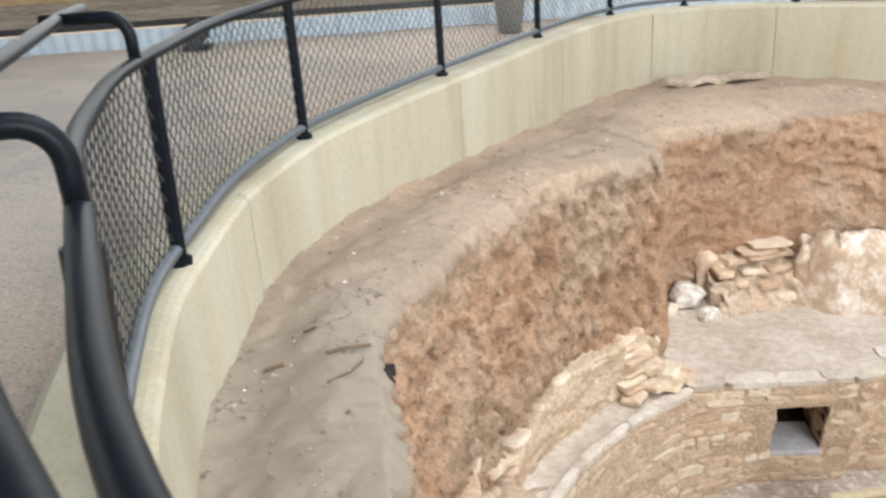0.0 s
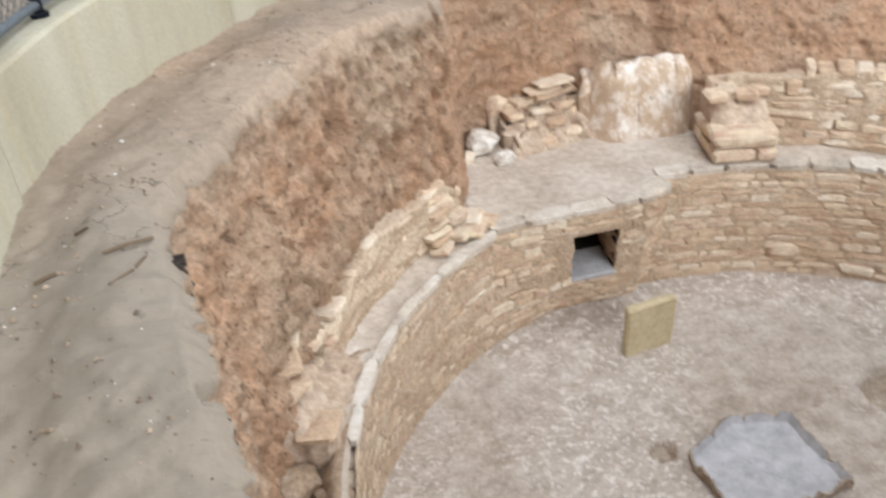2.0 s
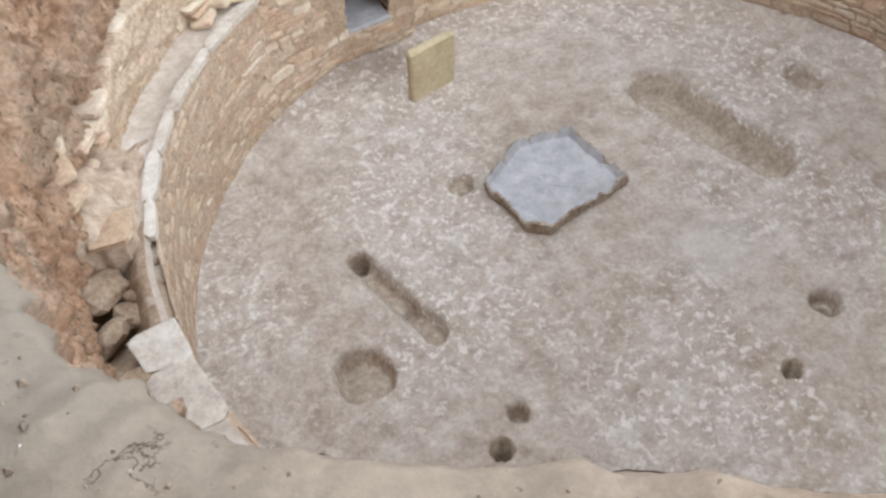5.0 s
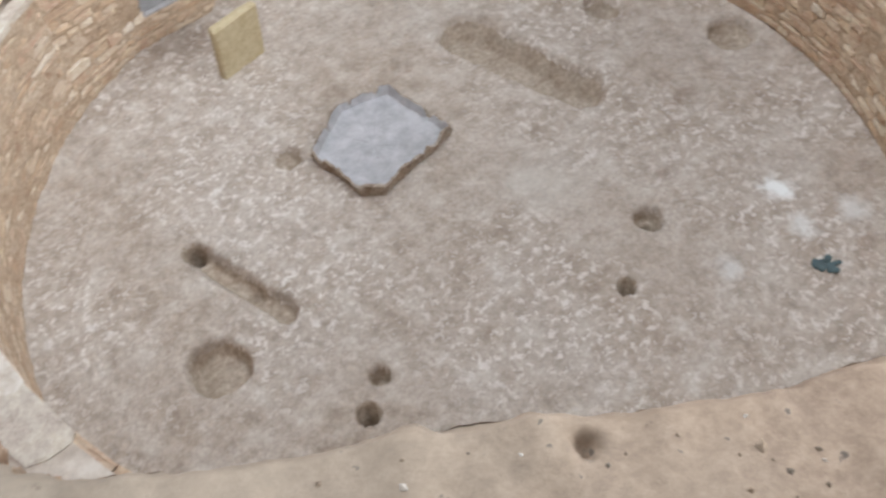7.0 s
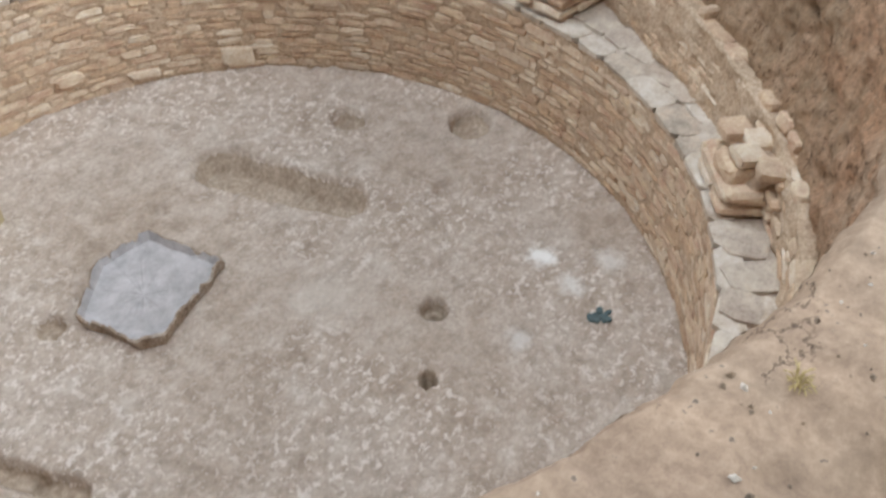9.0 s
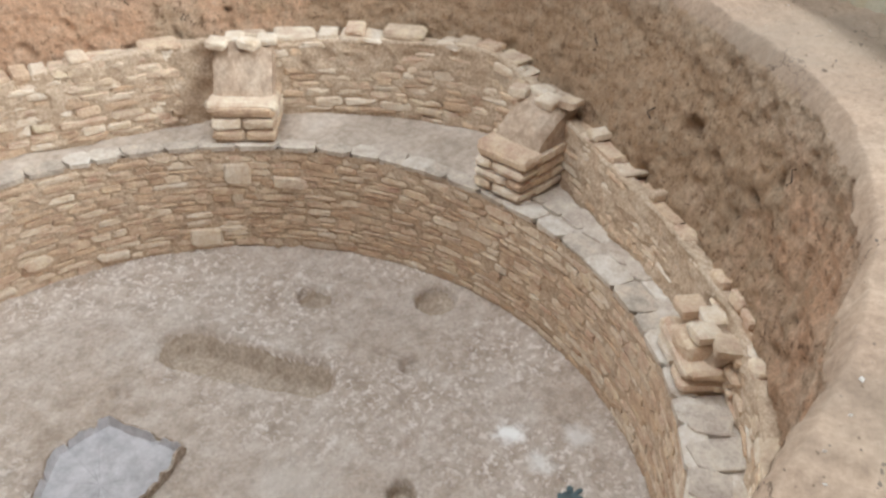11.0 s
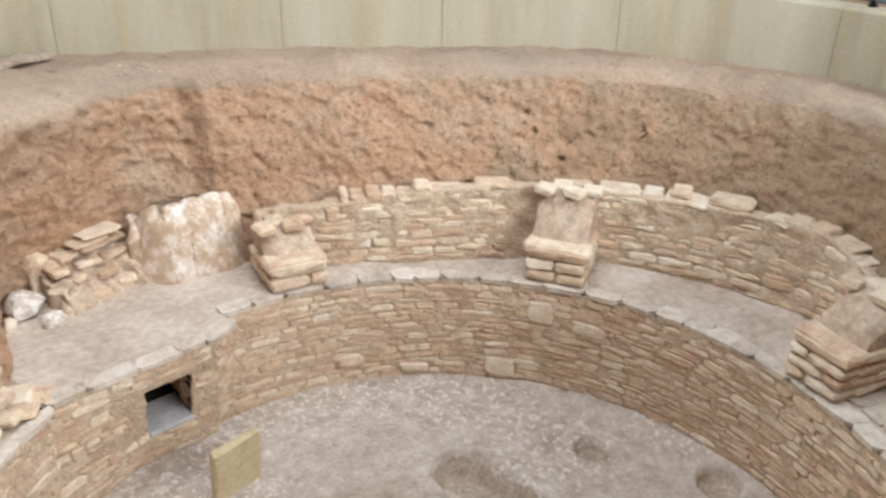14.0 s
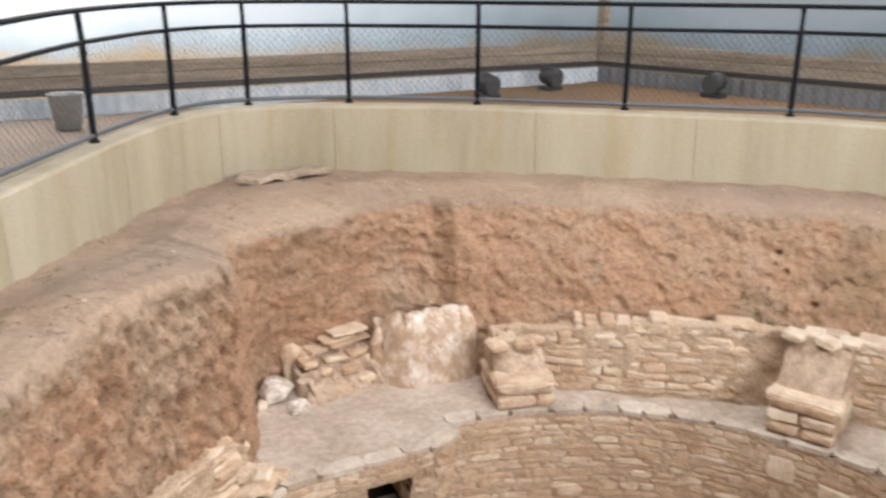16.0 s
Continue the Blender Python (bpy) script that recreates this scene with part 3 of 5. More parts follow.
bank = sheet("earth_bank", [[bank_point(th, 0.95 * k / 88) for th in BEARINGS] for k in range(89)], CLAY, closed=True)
tagged(bank, "steep cut bank of red clay earth, rough and pitted", "earth bank", kind="structure")
ledge = sheet("ground", [[bank_point(th, 0.945 + 0.055 * k / 4) for th in BEARINGS] for k in range(4)] + [[ledge_point(th, (k / 30) ** 1.3) for th in BEARINGS] for k in range(31)], DUST, closed=True)
tagged(ledge, "dusty tan earth ledge between wall and pit", "ground", kind="structure")

# bench ring and the floor of the recess
def in_recess(th):
    return 96.5 < (th + 360) % 360 < 128


def bench_front(th):
    """Inner edge of the bench: straight across the recess."""
    if 95 < th < 129:
        a = math.radians(th)
        nx, ny = 0.17, -0.985
        ox, oy = 1.12 - CX, 5.20 - CY
        r = (ox * nx + oy * ny) / (math.cos(a) * nx + math.sin(a) * ny)
        u = min(1.0, (th - 95) / 5.5)
        return R_BENCH + (r - R_BENCH) * u * u * (3 - 2 * u)
    return R_BENCH


def bench_point(th, s):
    r0 = bench_front(th) + 0.03
    r1 = float(r_back(th)) + 0.12
    r = r0 + (r1 - r0) * s
    p = at(r, th, 0)
    hollow = max(0.0, 1 - abs(((th + 360) % 360 - 180.5) / 8.5)) ** 0.5
    return Vector((p.x, p.y, Z_BENCH - 0.27 * hollow * min(1, max(0, s * 3 - 0.6)) - 0.015 + 0.018 * fbm((p.x, p.y, 1), 4, 3) + 0.03 * s))


bench = sheet("bench", [[bench_point(th, k / 12) for th in BEARINGS] for k in range(13)], BENCH, closed=True)
# bare brown earth in the hollow
bench.data.materials.append(EARTHROCK)
for f in bench.data.polygons:
    bearing = math.degrees(math.atan2(f.center.y - CY, f.center.x - CX)) % 360
    if 171 < bearing < 192 and math.hypot(f.center.x - CX, f.center.y - CY) > 2.75 + 0.02 * noise.noise(f.center * 20):
        f.material_index = 1
tagged(bench, "earth-topped masonry bench round the chamber", "bench", kind="structure")


# ---- masonry lining below the bench ----
def lining_radius(th, z):
    top = bench_front(th)
    base = min(R_FLOOR, top + 0.28)
    return base + (top - base) * max(0.0, min(1.0, z / Z_BENCH))


VENT = (1.77, 2.15, 0.36, 0.84)


def in_vent(p, pad=0.0):
    return VENT[0] - pad < p.x < VENT[1] + pad and p.y > CY + 1.5 and VENT[2] - pad < p.z < VENT[3] + pad


def lining_core():
    high, wide = 40, 900
    rows = [k * Z_BENCH / high for k in range(high + 1)]
    ths = [-180 + 0.4 * k for k in range(wide)]
    verts = [tuple(at(lining_radius(th, z) + (-0.002 if 128 < th or th < -160 else 0.004) + 0.014 * fbm((th * 0.3, z * 7, 0), 1.0, 4), th, z - 0.02)) for z in rows for th in ths]
    faces = []
    for r in range(high):
        for c in range(wide):
            mid = at(lining_radius(ths[c] + 0.2, rows[r]) + 0.045, ths[c] + 0.2, rows[r] + 0.013)
            if not in_vent(mid):
                faces.append((r * wide + c, r * wide + (c + 1) % wide, (r + 1) * wide + (c + 1) % wide, (r + 1) * wide + c))
    me = bpy.data.meshes.new("mortar_core")
    me.from_pydata(verts, [], faces)
    me.materials.append(MORTAR)
    return tagged(new("wall_core", me), "brown mud mortar behind the masonry lining", "wall", kind="structure")


lining_core()


def lay(parent, th0, th1, z0, z1, radius, skip=None, length=(0.10, 0.34), height=(0.042, 0.088), pale=0.14, gap=0.004, depth=0.13, proud=(0.0, 0.008)):
    """Courses of uneven stones between two bearings, as far up as z1(bearing)."""
    z = z0
    top = max(float(z1(th)) for th in np.linspace(th0, th1, 20))
    while z < top - 0.02:
        h = rng.uniform(*height)
        th = th0 + rng.uniform(-1.0, 0.0)
        while th < th1:
            ln = rng.uniform(*length)
            if rng.random() < 0.18:
                ln *= 0.55
            r = radius(th, z)
            dth = math.degrees(ln / r)
            mid = th + dth / 2
            hh = h * rng.uniform(0.78, 1.12)
            zc = z + h / 2 + rng.uniform(-0.007, 0.007) + 0.03 * noise.noise(Vector((mid * 0.09, z * 0.8, 2.5)))
            if rng.random() < 0.12:
                hh *= 1.35
            if z + h * 0.5 < float(z1(mid)) and th > th0 - 1.2 and th + dth < th1 + 2:
                p = at(radius(mid, zc), mid, zc)
                if not (skip and skip(p)):
                    stone(parent, radius(mid, zc) + depth / 2 - rng.uniform(*proud), mid, zc, ln - gap, depth, hh - gap, rng.uniform(-3, 3), pale, slant(lambda q: radius(q, zc), mid))
            th += dth
        z += h


def const(v):
    return lambda th: v


ARCS = [("wall_east", -98, -20), ("wall_north_east", -19, 44), ("wall_north", 45, 128), ("wall_west", 129, 196)]
for name, a, b in ARCS:
    arc = thing(name, "coursed tan sandstone lining of the round chamber", "wall", kind="structure")
    lay(arc, a, b, 0.03, const(1.02), lining_radius, lambda p: in_vent(p, 0.035) or in_vent(p - Vector((0.1, 0, 0)), 0.03) or in_vent(p + Vector((0.1, 0, 0)), 0.03) or (p - at(lining_radius(1.2, 0.87), 1.2, 0.87)).length < 0.1, proud=(0.0, 0.005) if a > 100 else (0.0, 0.009))
hidden = bmesh.new()
for k in range(11):
    th = 197.0
    while th < 262:
        ln = rng.uniform(0.14, 0.34)
        joined_stones(hidden, lining_radius(th - 360, 0.1 * k) + 0.05, th + math.degrees(ln / 5.5), 0.08 + 0.092 * k, ln - 0.012, 0.13, 0.08)
        th += math.degrees(ln / 2.72)
tagged(link("wall_south", hidden, STONE), "coursed tan sandstone lining of the round chamber", "wall", kind="structure")

# paler or larger single stones of the lining
feature = thing("wall_feature_stones", "pale squared stones set in the masonry lining", "wall", kind="structure")
for th, z, ln, h in ((74.0, 0.27, 0.23, 0.11), (46.0, 0.16, 0.27, 0.20), (62, 0.12, 0.26, 0.08), (30, 0.72, 0.3, 0.12), (39, 0.80, 0.22, 0.22)):
    stone(feature, lining_radius(th, z) + 0.03, th, z, ln, 0.12, h, 0, 0.8)
# no hole is cut: a near-black block paints the socket's shade
bm = bmesh.new()
box(bm, pose(*at(lining_radius(1.2, 0.87) + 0.055, 1.2, 0.87), 0, 0, -88.8), 0.10, 0.09, 0.05, 0.006)
part("beam_socket", bm, DARK, feature, "small near-black block painted as a shaded socket")

# ventilator tunnel
tunnel = thing("ventilator_opening", "square dark ventilator opening framed with stone", "vent", kind="structure")
x0, x1, z0, z1 = VENT
yf, yb = 5.36, 6.7
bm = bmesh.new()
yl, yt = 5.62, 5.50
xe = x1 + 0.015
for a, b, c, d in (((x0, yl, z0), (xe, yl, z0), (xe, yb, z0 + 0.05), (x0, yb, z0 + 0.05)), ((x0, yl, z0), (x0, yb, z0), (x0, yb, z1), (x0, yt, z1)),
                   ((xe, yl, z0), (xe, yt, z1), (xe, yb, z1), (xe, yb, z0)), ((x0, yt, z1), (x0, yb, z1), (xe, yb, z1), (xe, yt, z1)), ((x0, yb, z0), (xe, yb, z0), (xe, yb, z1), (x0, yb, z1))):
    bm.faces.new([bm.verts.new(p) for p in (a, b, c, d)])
# lining coloured near-black to hold the shade deep in the tunnel
part("tunnel_lining", bm, DARK, tunnel, "earth tunnel, painted near-black for its inner shade")
bm = bmesh.new()
box(bm, pose(1.965, 5.68, z0 + 0.0, 8, 0, 8), 0.37, 0.34, 0.05, 0.015)
part("sill_slab", bm, ASH, tunnel, "smooth grey stone sill")
for z in (0.40, 0.455, 0.51, 0.565, 0.62, 0.675, 0.73, 0.79):
    for x, n in ((x0 - 0.03, 3), (x1 + 0.055, 3)):
        for k in range(n):
            ob = new("stone", rng.choice(STONES))
            ob.parent = tunnel
            ob.matrix_basis = pose(x + rng.uniform(-0.012, 0.012), 5.47 + 0.28 * (1 - z / 1.07) + 0.17 * (x - 1.96) + k * 0.2, z, 0, rng.uniform(-3, 3), 8) @ Matrix.Diagonal((0.1, 0.21, 0.06, 1))
for x, ln in ((1.72, 0.22), (1.97, 0.36), (2.2, 0.2)):
    ob = new("stone", rng.choice(PALES))
    ob.parent = tunnel
    ob.matrix_basis = pose(x, 5.475 + 0.17 * (x - 1.96), z1 + 0.045, 0, 0, 9) @ Matrix.Diagonal((ln, 0.16, 0.07, 1))

# flat stones along the bench edge
th = -100.0
while th < 198:
    ln = rng.uniform(0.16, 0.36)
    dth = math.degrees(ln / R_BENCH)
    mid = th + dth / 2
    if 172 < mid < 187:
        th += dth
        continue
    dp = rng.uniform(0.13, 0.21) if mid < 128 else rng.uniform(0.06, 0.09) if mid < 176 else 0.24
    stone(bench, bench_front(mid if mid < 180 else mid - 360) + dp / 2 - 0.012, mid, Z_BENCH - 0.012 + rng.uniform(-0.007, 0.004), ln + 0.012, dp, 0.045, rng.uniform(-2, 2), 0.8, max(-18, min(18, slant(bench_front, mid))) if mid < 176 else 0, True)
    th += dth
th = -46.0
while th < -14:
    ln = rng.uniform(0.18, 0.3)
    mid = th + math.degrees(ln / 5.8)
    stone(bench, R_BENCH + 0.29, mid, Z_BENCH - 0.012 + rng.uniform(-0.005, 0.005), ln + 0.03, rng.uniform(0.18, 0.26), 0.05, 0, 0.8, rng.uniform(-12, 12), True)
    th += math.degrees(ln / 2.9)
for th, r, ln, dp in ((-60.8, 2.83, 0.22, 0.26), (-65.6, 2.86, 0.22, 0.34), (-70.0, 2.80, 0.2, 0.22), (-70.5, 2.98, 0.26, 0.2), (-64, 3.06, 0.1, 0.08)):
    stone(bench, r, th, Z_BENCH + 0.0, ln, dp, 0.06, 0, 1.0, rng.uniform(-20, 20), True)

# ---- upper masonry behind the bench ----
def back_radius(th, z):
    return float(r_back(th)) - 0.02 + 0.04 * (z - 1.1)


def mud_behind(a, b):
    rows = []
    for k in range(31):
        row = []
        for th in np.arange(a, b, 0.5):
            z = 1.05 + (float(z_stone(th)) - 1.07) * min(k, 28) / 28
            row.append(at(float(r_back(th)) - (0.03 if -48 < th < -13 or th > 100 else 0.014) + 0.028 * fbm((th * 0.3, z * 7, 3), 1.0, 4) + max(0, k - 28) * 0.05, th, z))
        rows.append(row)
    sheet("mortar", rows, MORTAR, bay)


for name, a, b in (("wall_bay_1", 47, 79), ("wall_bay_2", -3, 33), ("wall_bay_3", -47, -14), ("wall_bay_4", -98, -57), ("wall_bay_5", 138, 166)):
    bay = thing(name, "rough sandstone masonry above the bench, broken along its top", "wall", kind="structure")
    lay(bay, a, b, 1.09, lambda th: float(z_stone(th)) + 0.07 * noise.noise(Vector((th * 0.3, 0, 4))), back_radius, None, (0.12, 0.38), (0.045, 0.09), 0.12 if a > 100 else 0.42, 0.006, 0.2, (0.0, 0.008) if a > 100 else (0.0, 0.016))
mud_behind(-100, 84)
mud_behind(130, 167)
caps = thing("wall_cap_stones", "large pale stones lying along the broken wall top", "wall", kind="structure")
for th, z, ln, h in ((60.5, 1.72, 0.3, 0.12), (55.5, 1.73, 0.15, 0.09), (59, 1.60, 0.34, 0.11), (50.5, 1.64, 0.2, 0.15), (75, 1.62, 0.2, 0.15), (84, 1.52, 0.3, 0.17), (68, 1.64, 0.3, 0.06), (28, 1.76, 0.3, 0.1),
                      (20, 1.82, 0.34, 0.06), (9, 1.83, 0.3, 0.06), (0, 1.72, 0.3, 0.14), (-5, 1.62, 0.4, 0.1), (48, 1.80, 0.3, 0.05), (36, 1.78, 0.22, 0.12), (143, 1.52, 0.5, 0.05), (136, 1.5, 0.3, 0.05)):
    stone(caps, back_radius(th, z) + 0.075, th, min(z - 0.05, float(z_stone(th)) + 0.07 * noise.noise(Vector((th * 0.3, 0, 4))) - 0.01) + rng.uniform(-0.02, 0.01), ln * rng.uniform(0.6, 0.95), 0.2, h * rng.uniform(0.6, 0.9), rng.uniform(-10, 10), 0.5 if th < 100 else 0.0, rng.uniform(-8, 8))


# ---- pilasters ----
def pilaster(label, th, width, front, courses, top, capped=True, lean=0.0):
    """A masonry pier on the bench: coursed front, sides of stones, a sloping mud top."""
    p = thing("pilaster", label, "pilaster", "pilasters on the bench")
    rb = float(r_back(th)) + 0.1
    h = front / max(1, courses)
    for k in range(courses):
        z = Z_BENCH + 0.03 + h * (k + 0.5)
        cuts = [0] + sorted(rng.uniform(0.3, 0.7) for _ in range(1 if k < courses - 1 else 0)) + [1]
        for a, b in zip(cuts, cuts[1:]):
            off = math.degrees(((a + b) / 2 - 0.5) * width / 2.78)
            stone(p, 2.80, th + off, z, width * (b - a) - 0.012, 0.2, h - 0.012, 0, 0.35, lean)
        r = 2.98
        while r < rb:
            for side in (-1, 1):
                off = math.degrees(side * (width / 2 - 0.05) / r)
                stone(p, r, th + off, z + rng.uniform(-0.01, 0.01), 0.12, 0.17, h - 0.014, 0, 0.3, lean)
            r += 0.17
    bm = bmesh.new()
    n = 14
    grid = []
    for j in range(n + 1):
        row = []
        for i in range(n + 1):
            s, u = j / n, i / n - 0.5
            r = 2.74 + (rb - 2.74) * s
            z = Z_BENCH + front + (top - Z_BENCH - front) * min(1, max(0, (s - 0.16) / 0.42)) ** 0.7
            q = at(r, th + math.degrees(u * (width - 0.06) / r), z)
            drop = 0.06 * (abs(u) * 2) ** 4
            row.append(bm.verts.new((q.x, q.y, z - drop + 0.03 * fbm((q.x, q.y, z), 5, 3))))
        grid.append(row)
    mid = at((2.74 + rb) / 2, th, 0)
    spread = 0.0 if courses else 0.35
    low = [[bm.verts.new((v.co.x + (v.co.x - mid.x) * spread, v.co.y + (v.co.y - mid.y) * spread, Z_BENCH - (0.01 if courses else 0.12))) for v in row] for row in grid]
    for j in range(n):
        for i in range(n):
            bm.faces.new((grid[j][i], grid[j][i + 1], grid[j + 1][i + 1], grid[j + 1][i]))
    edge = [(0, i) for i in range(n)] + [(j, n) for j in range(n)] + [(n, n - i) for i in range(n)] + [(n - j, 0) for j in range(n)]
    for a, b in zip(edge, edge[1:] + edge[:1]):
        bm.faces.new((grid[a[0]][a[1]], low[a[0]][a[1]], low[b[0]][b[1]], grid[b[0]][b[1]]))
    if not courses:
        bmesh.ops.subdivide_edges(bm, edges=bm.edges[:], cuts=1, use_grid_fill=True)
        for v in bm.verts:
            v.co += 0.05 * noise.noise_vector(v.co * 5) + 0.03 * noise.noise_vector(v.co * 13)
    part("mud_core", bm, MUD, p)
    for k in range(4 if courses else 0):
        stone(p, rb - 0.16 - 0.1 * (k % 2), th + (k - 1.5) * 2.3, top + 0.01, 0.16, 0.15, 0.07, rng.uniform(-8, 8), 0.6, rng.uniform(-25, 25))
    if not courses:
        return p
    if capped:
        bm = bmesh.new()
        box(bm, Matrix.Identity(4), width + 0.02, 0.2, 0.07, 0.022)
        bmesh.ops.subdivide_edges(bm, edges=bm.edges[:], cuts=2, use_grid_fill=True)
        m = pose(*at(2.82, th, Z_BENCH + front + 0.02), 0, 1, th - 90)
        for v in bm.verts:
            v.co = m @ (v.co + 0.022 * noise.noise_vector(v.co * 7 + Vector((th, 0, 0))))
        part("cap_slab", bm, STONE, p, "broad sandstone slab")
    return p


pilaster("stone pilaster with a broad pale cap slab and rough mud top", 37.2, 0.52, 0.30, 3, 1.78)
pilaster("stone pilaster leaning with a broken sloping mud top", -8.8, 0.46, 0.34, 4, 1.72)
pilaster("low broken stone pilaster beside the recess", 82.6, 0.5, 0.22, 2, 1.52)
ruin = pilaster("ruined stone pilaster with tumbled blocks", -52.5, 0.46, 0.14, 2, 1.38)
for th, r, z, ln, dp, h in ((-53, 2.84, 1.29, 0.25, 0.24, 0.13), (-47.5, 2.83, 1.14, 0.2, 0.17, 0.12), (-47.5, 3.06, 1.49, 0.17, 0.15, 0.1), (-51.5, 3.08, 1.52, 0.16, 0.16, 0.09), (-55, 3.1, 1.46, 0.2, 0.16, 0.06),
                            (-54.5, 3.07, 1.52, 0.14, 0.13, 0.06), (-49.5, 3.02, 1.38, 0.14, 0.14, 0.09), (-57, 3.04, 1.16, 0.2, 0.2, 0.045), (-56.6, 3.05, 1.21, 0.2, 0.2, 0.045), (-57.2, 3.03, 1.26, 0.18, 0.2, 0.045),
                            (-56.4, 3.06, 1.31, 0.2, 0.2, 0.04), (-56.9, 3.05, 1.355, 0.18, 0.18, 0.045), (-56.2, 3.08, 1.40, 0.18, 0.18, 0.04)):
    stone(ruin, r, th, z, ln * 0.9, dp, h, rng.uniform(-8, 8), 0.0, rng.uniform(-14, 14))
def lump(name, th0, th1, r0, r1, z_low, surface, mat, parent=None, n=40, m=26, rough=0.05):
    """A weathered mass of mud over part of the plan: surface(u, v) gives its height, u along the bearing, v outwards."""
    bm = bmesh.new()
    grid = []
    for j in range(m + 1):
        row = []
        for i in range(n + 1):
            u, v = i / n, j / m
            th, r = th0 + (th1 - th0) * u, r0 + (r1 - r0) * v
            z = surface(u, v)
            p = at(r, th, z)
            q = noise.noise_vector(p * 6) * rough + noise.noise_vector(p * 15) * rough * 0.6 + noise.noise_vector(p * 28) * rough * 0.2
            row.append(bm.verts.new(p + q))
        grid.append(row)
    for j in range(m):
        for i in range(n):
            bm.faces.new((grid[j][i], grid[j][i + 1], grid[j + 1][i + 1], grid[j + 1][i]))
    edge = [(0, i) for i in range(n)] + [(j, n) for j in range(m)] + [(m, n - i) for i in range(n)] + [(m - j, 0) for j in range(m)]
    low = {e: bm.verts.new((grid[e[0]][e[1]].co.x, grid[e[0]][e[1]].co.y, z_low)) for e in edge}
    for a, b in zip(edge, edge[1:] + edge[:1]):
        bm.faces.new((grid[a[0]][a[1]], low[a], low[b], grid[b[0]][b[1]]))
    bmesh.ops.recalc_face_normals(bm, faces=bm.faces[:])
    return link(name, bm, mat, parent, "", True)


pier = thing("pilaster", "ruined stack of thin sandstone slabs at the recess corner", "pilaster", "pilasters on the bench")
for k in range(8):
    z = Z_BENCH + 0.03 + 0.046 * k
    stone(pier, 3.0 + rng.uniform(-0.025, 0.025) + 0.012 * k, 135.0 + rng.uniform(-0.6, 0.6), z, 0.24, 0.3, 0.042, 0, 0.0, rng.uniform(-8, 8))
lump("mud_core", 126.0, 135.5, 2.84, 3.2, Z_BENCH - 0.03, lambda u, v: Z_BENCH + 0.02 + 0.42 * max(0.0, v - 0.12) * min(1.0, u * 1.25) ** 1.6, MUD, pier, 24, 20, 0.07)
for th, r, z, ln, dp, h in ((131.5, 2.96, 0.16, 0.2, 0.18, 0.09), (128.5, 2.93, 0.06, 0.2, 0.17, 0.07), (133.2, 2.98, 0.3, 0.17, 0.17, 0.08), (134.2, 3.06, 0.42, 0.22, 0.2, 0.06), (130.2, 3.08, 0.26, 0.2, 0.16, 0.08),
                            (126.5, 2.86, 0.03, 0.17, 0.14, 0.05), (129.8, 2.82, 0.03, 0.19, 0.15, 0.06), (132.6, 2.84, 0.06, 0.16, 0.14, 0.07), (136.4, 2.84, 0.03, 0.16, 0.13, 0.05)):
    stone(pier, r, th, Z_BENCH + z, ln, dp, h, rng.uniform(-14, 14), 0.5, rng.uniform(-40, 40))
heap = thing("pilaster", "collapsed pilaster of pale mud above a dark hollow", "pilaster", "pilasters on the bench")
lump("mud_core", 159.0, 175.0, 2.78, 3.3, 0.86, lambda u, v: Z_BENCH + (0.05 + 0.42 * v ** 1.1) * min(1.0, u * 2.0) ** 0.9 * (1 - 0.4 * max(0.0, u - 0.75) * 4 * v), MUD, heap, 44, 26, 0.06)
for th, r, z, ln, dp, h in ((173.6, 2.86, 1.17, 0.24, 0.2, 0.045), (169.0, 3.05, 1.40, 0.24, 0.16, 0.05), (165.5, 3.1, 1.42, 0.2, 0.14, 0.045), (171.5, 3.0, 1.33, 0.2, 0.14, 0.04), (162.5, 3.02, 1.28, 0.16, 0.12, 0.05)):
    stone(heap, r, th, z, ln, dp, h, rng.uniform(-16, 4), 0.1, rng.uniform(-30, 30))
for k, (th, r, z, sx, sy, sz) in enumerate(((173.6, 3.1, 1.26, 0.24, 0.2, 0.16), (177.6, 2.98, 0.98, 0.26, 0.2, 0.12), (-179.5, 2.88, 0.92, 0.2, 0.16, 0.1), (178.5, 2.84, 0.93, 0.16, 0.12, 0.08), (-177, 3.0, 0.95, 0.22, 0.18, 0.12))):
    bm = bmesh.new()
    boulder(bm, pose(*at(r, th, z), 12 * k, 8 * k, 50 * k), sx, sy, sz, k + 3, 0.3)
    part("boulder", bm, EARTHROCK, heap)

# plastered block and rubble at the back of the recess
block = bmesh.new()
NB, MB = 44, 30
for j in range(MB + 1):
    for i in range(NB + 1):
        u, v = i / NB, j / MB
        th, z = 87.8 + 12.8 * u, 1.02 + 0.61 * v
        side = max(0.0, 0.1 - u) * 10
        r = 3.45 + 0.05 * v + 0.16 * side ** 2 + 0.9 * max(0.0, u - 0.68) ** 1.3 + 0.3 * max(0.0, v - 0.86) ** 1.2 * 3
        r += 0.03 * fbm((th * 0.12, z * 1.0, 2), 1.3, 2) + 0.006 * fbm((th * 0.9, z * 5, 4), 1.2, 3)
        # open upright grooves where the plaster has come off
        r += 0.015 * max(0.0, noise.noise(Vector((th * 0.6, z * 1.2, 9)))) * min(1.0, max(0.0, (0.5 - u) * 5))
        drop = 0.02 + 0.15 * max(0.0, u - 0.7) / 0.3 + 0.11 * noise.noise(Vector((th * 0.7, 3, 1))) + 0.05 * side
        block.verts.new(at(r, th, z - drop * v))
block.verts.ensure_lookup_table()
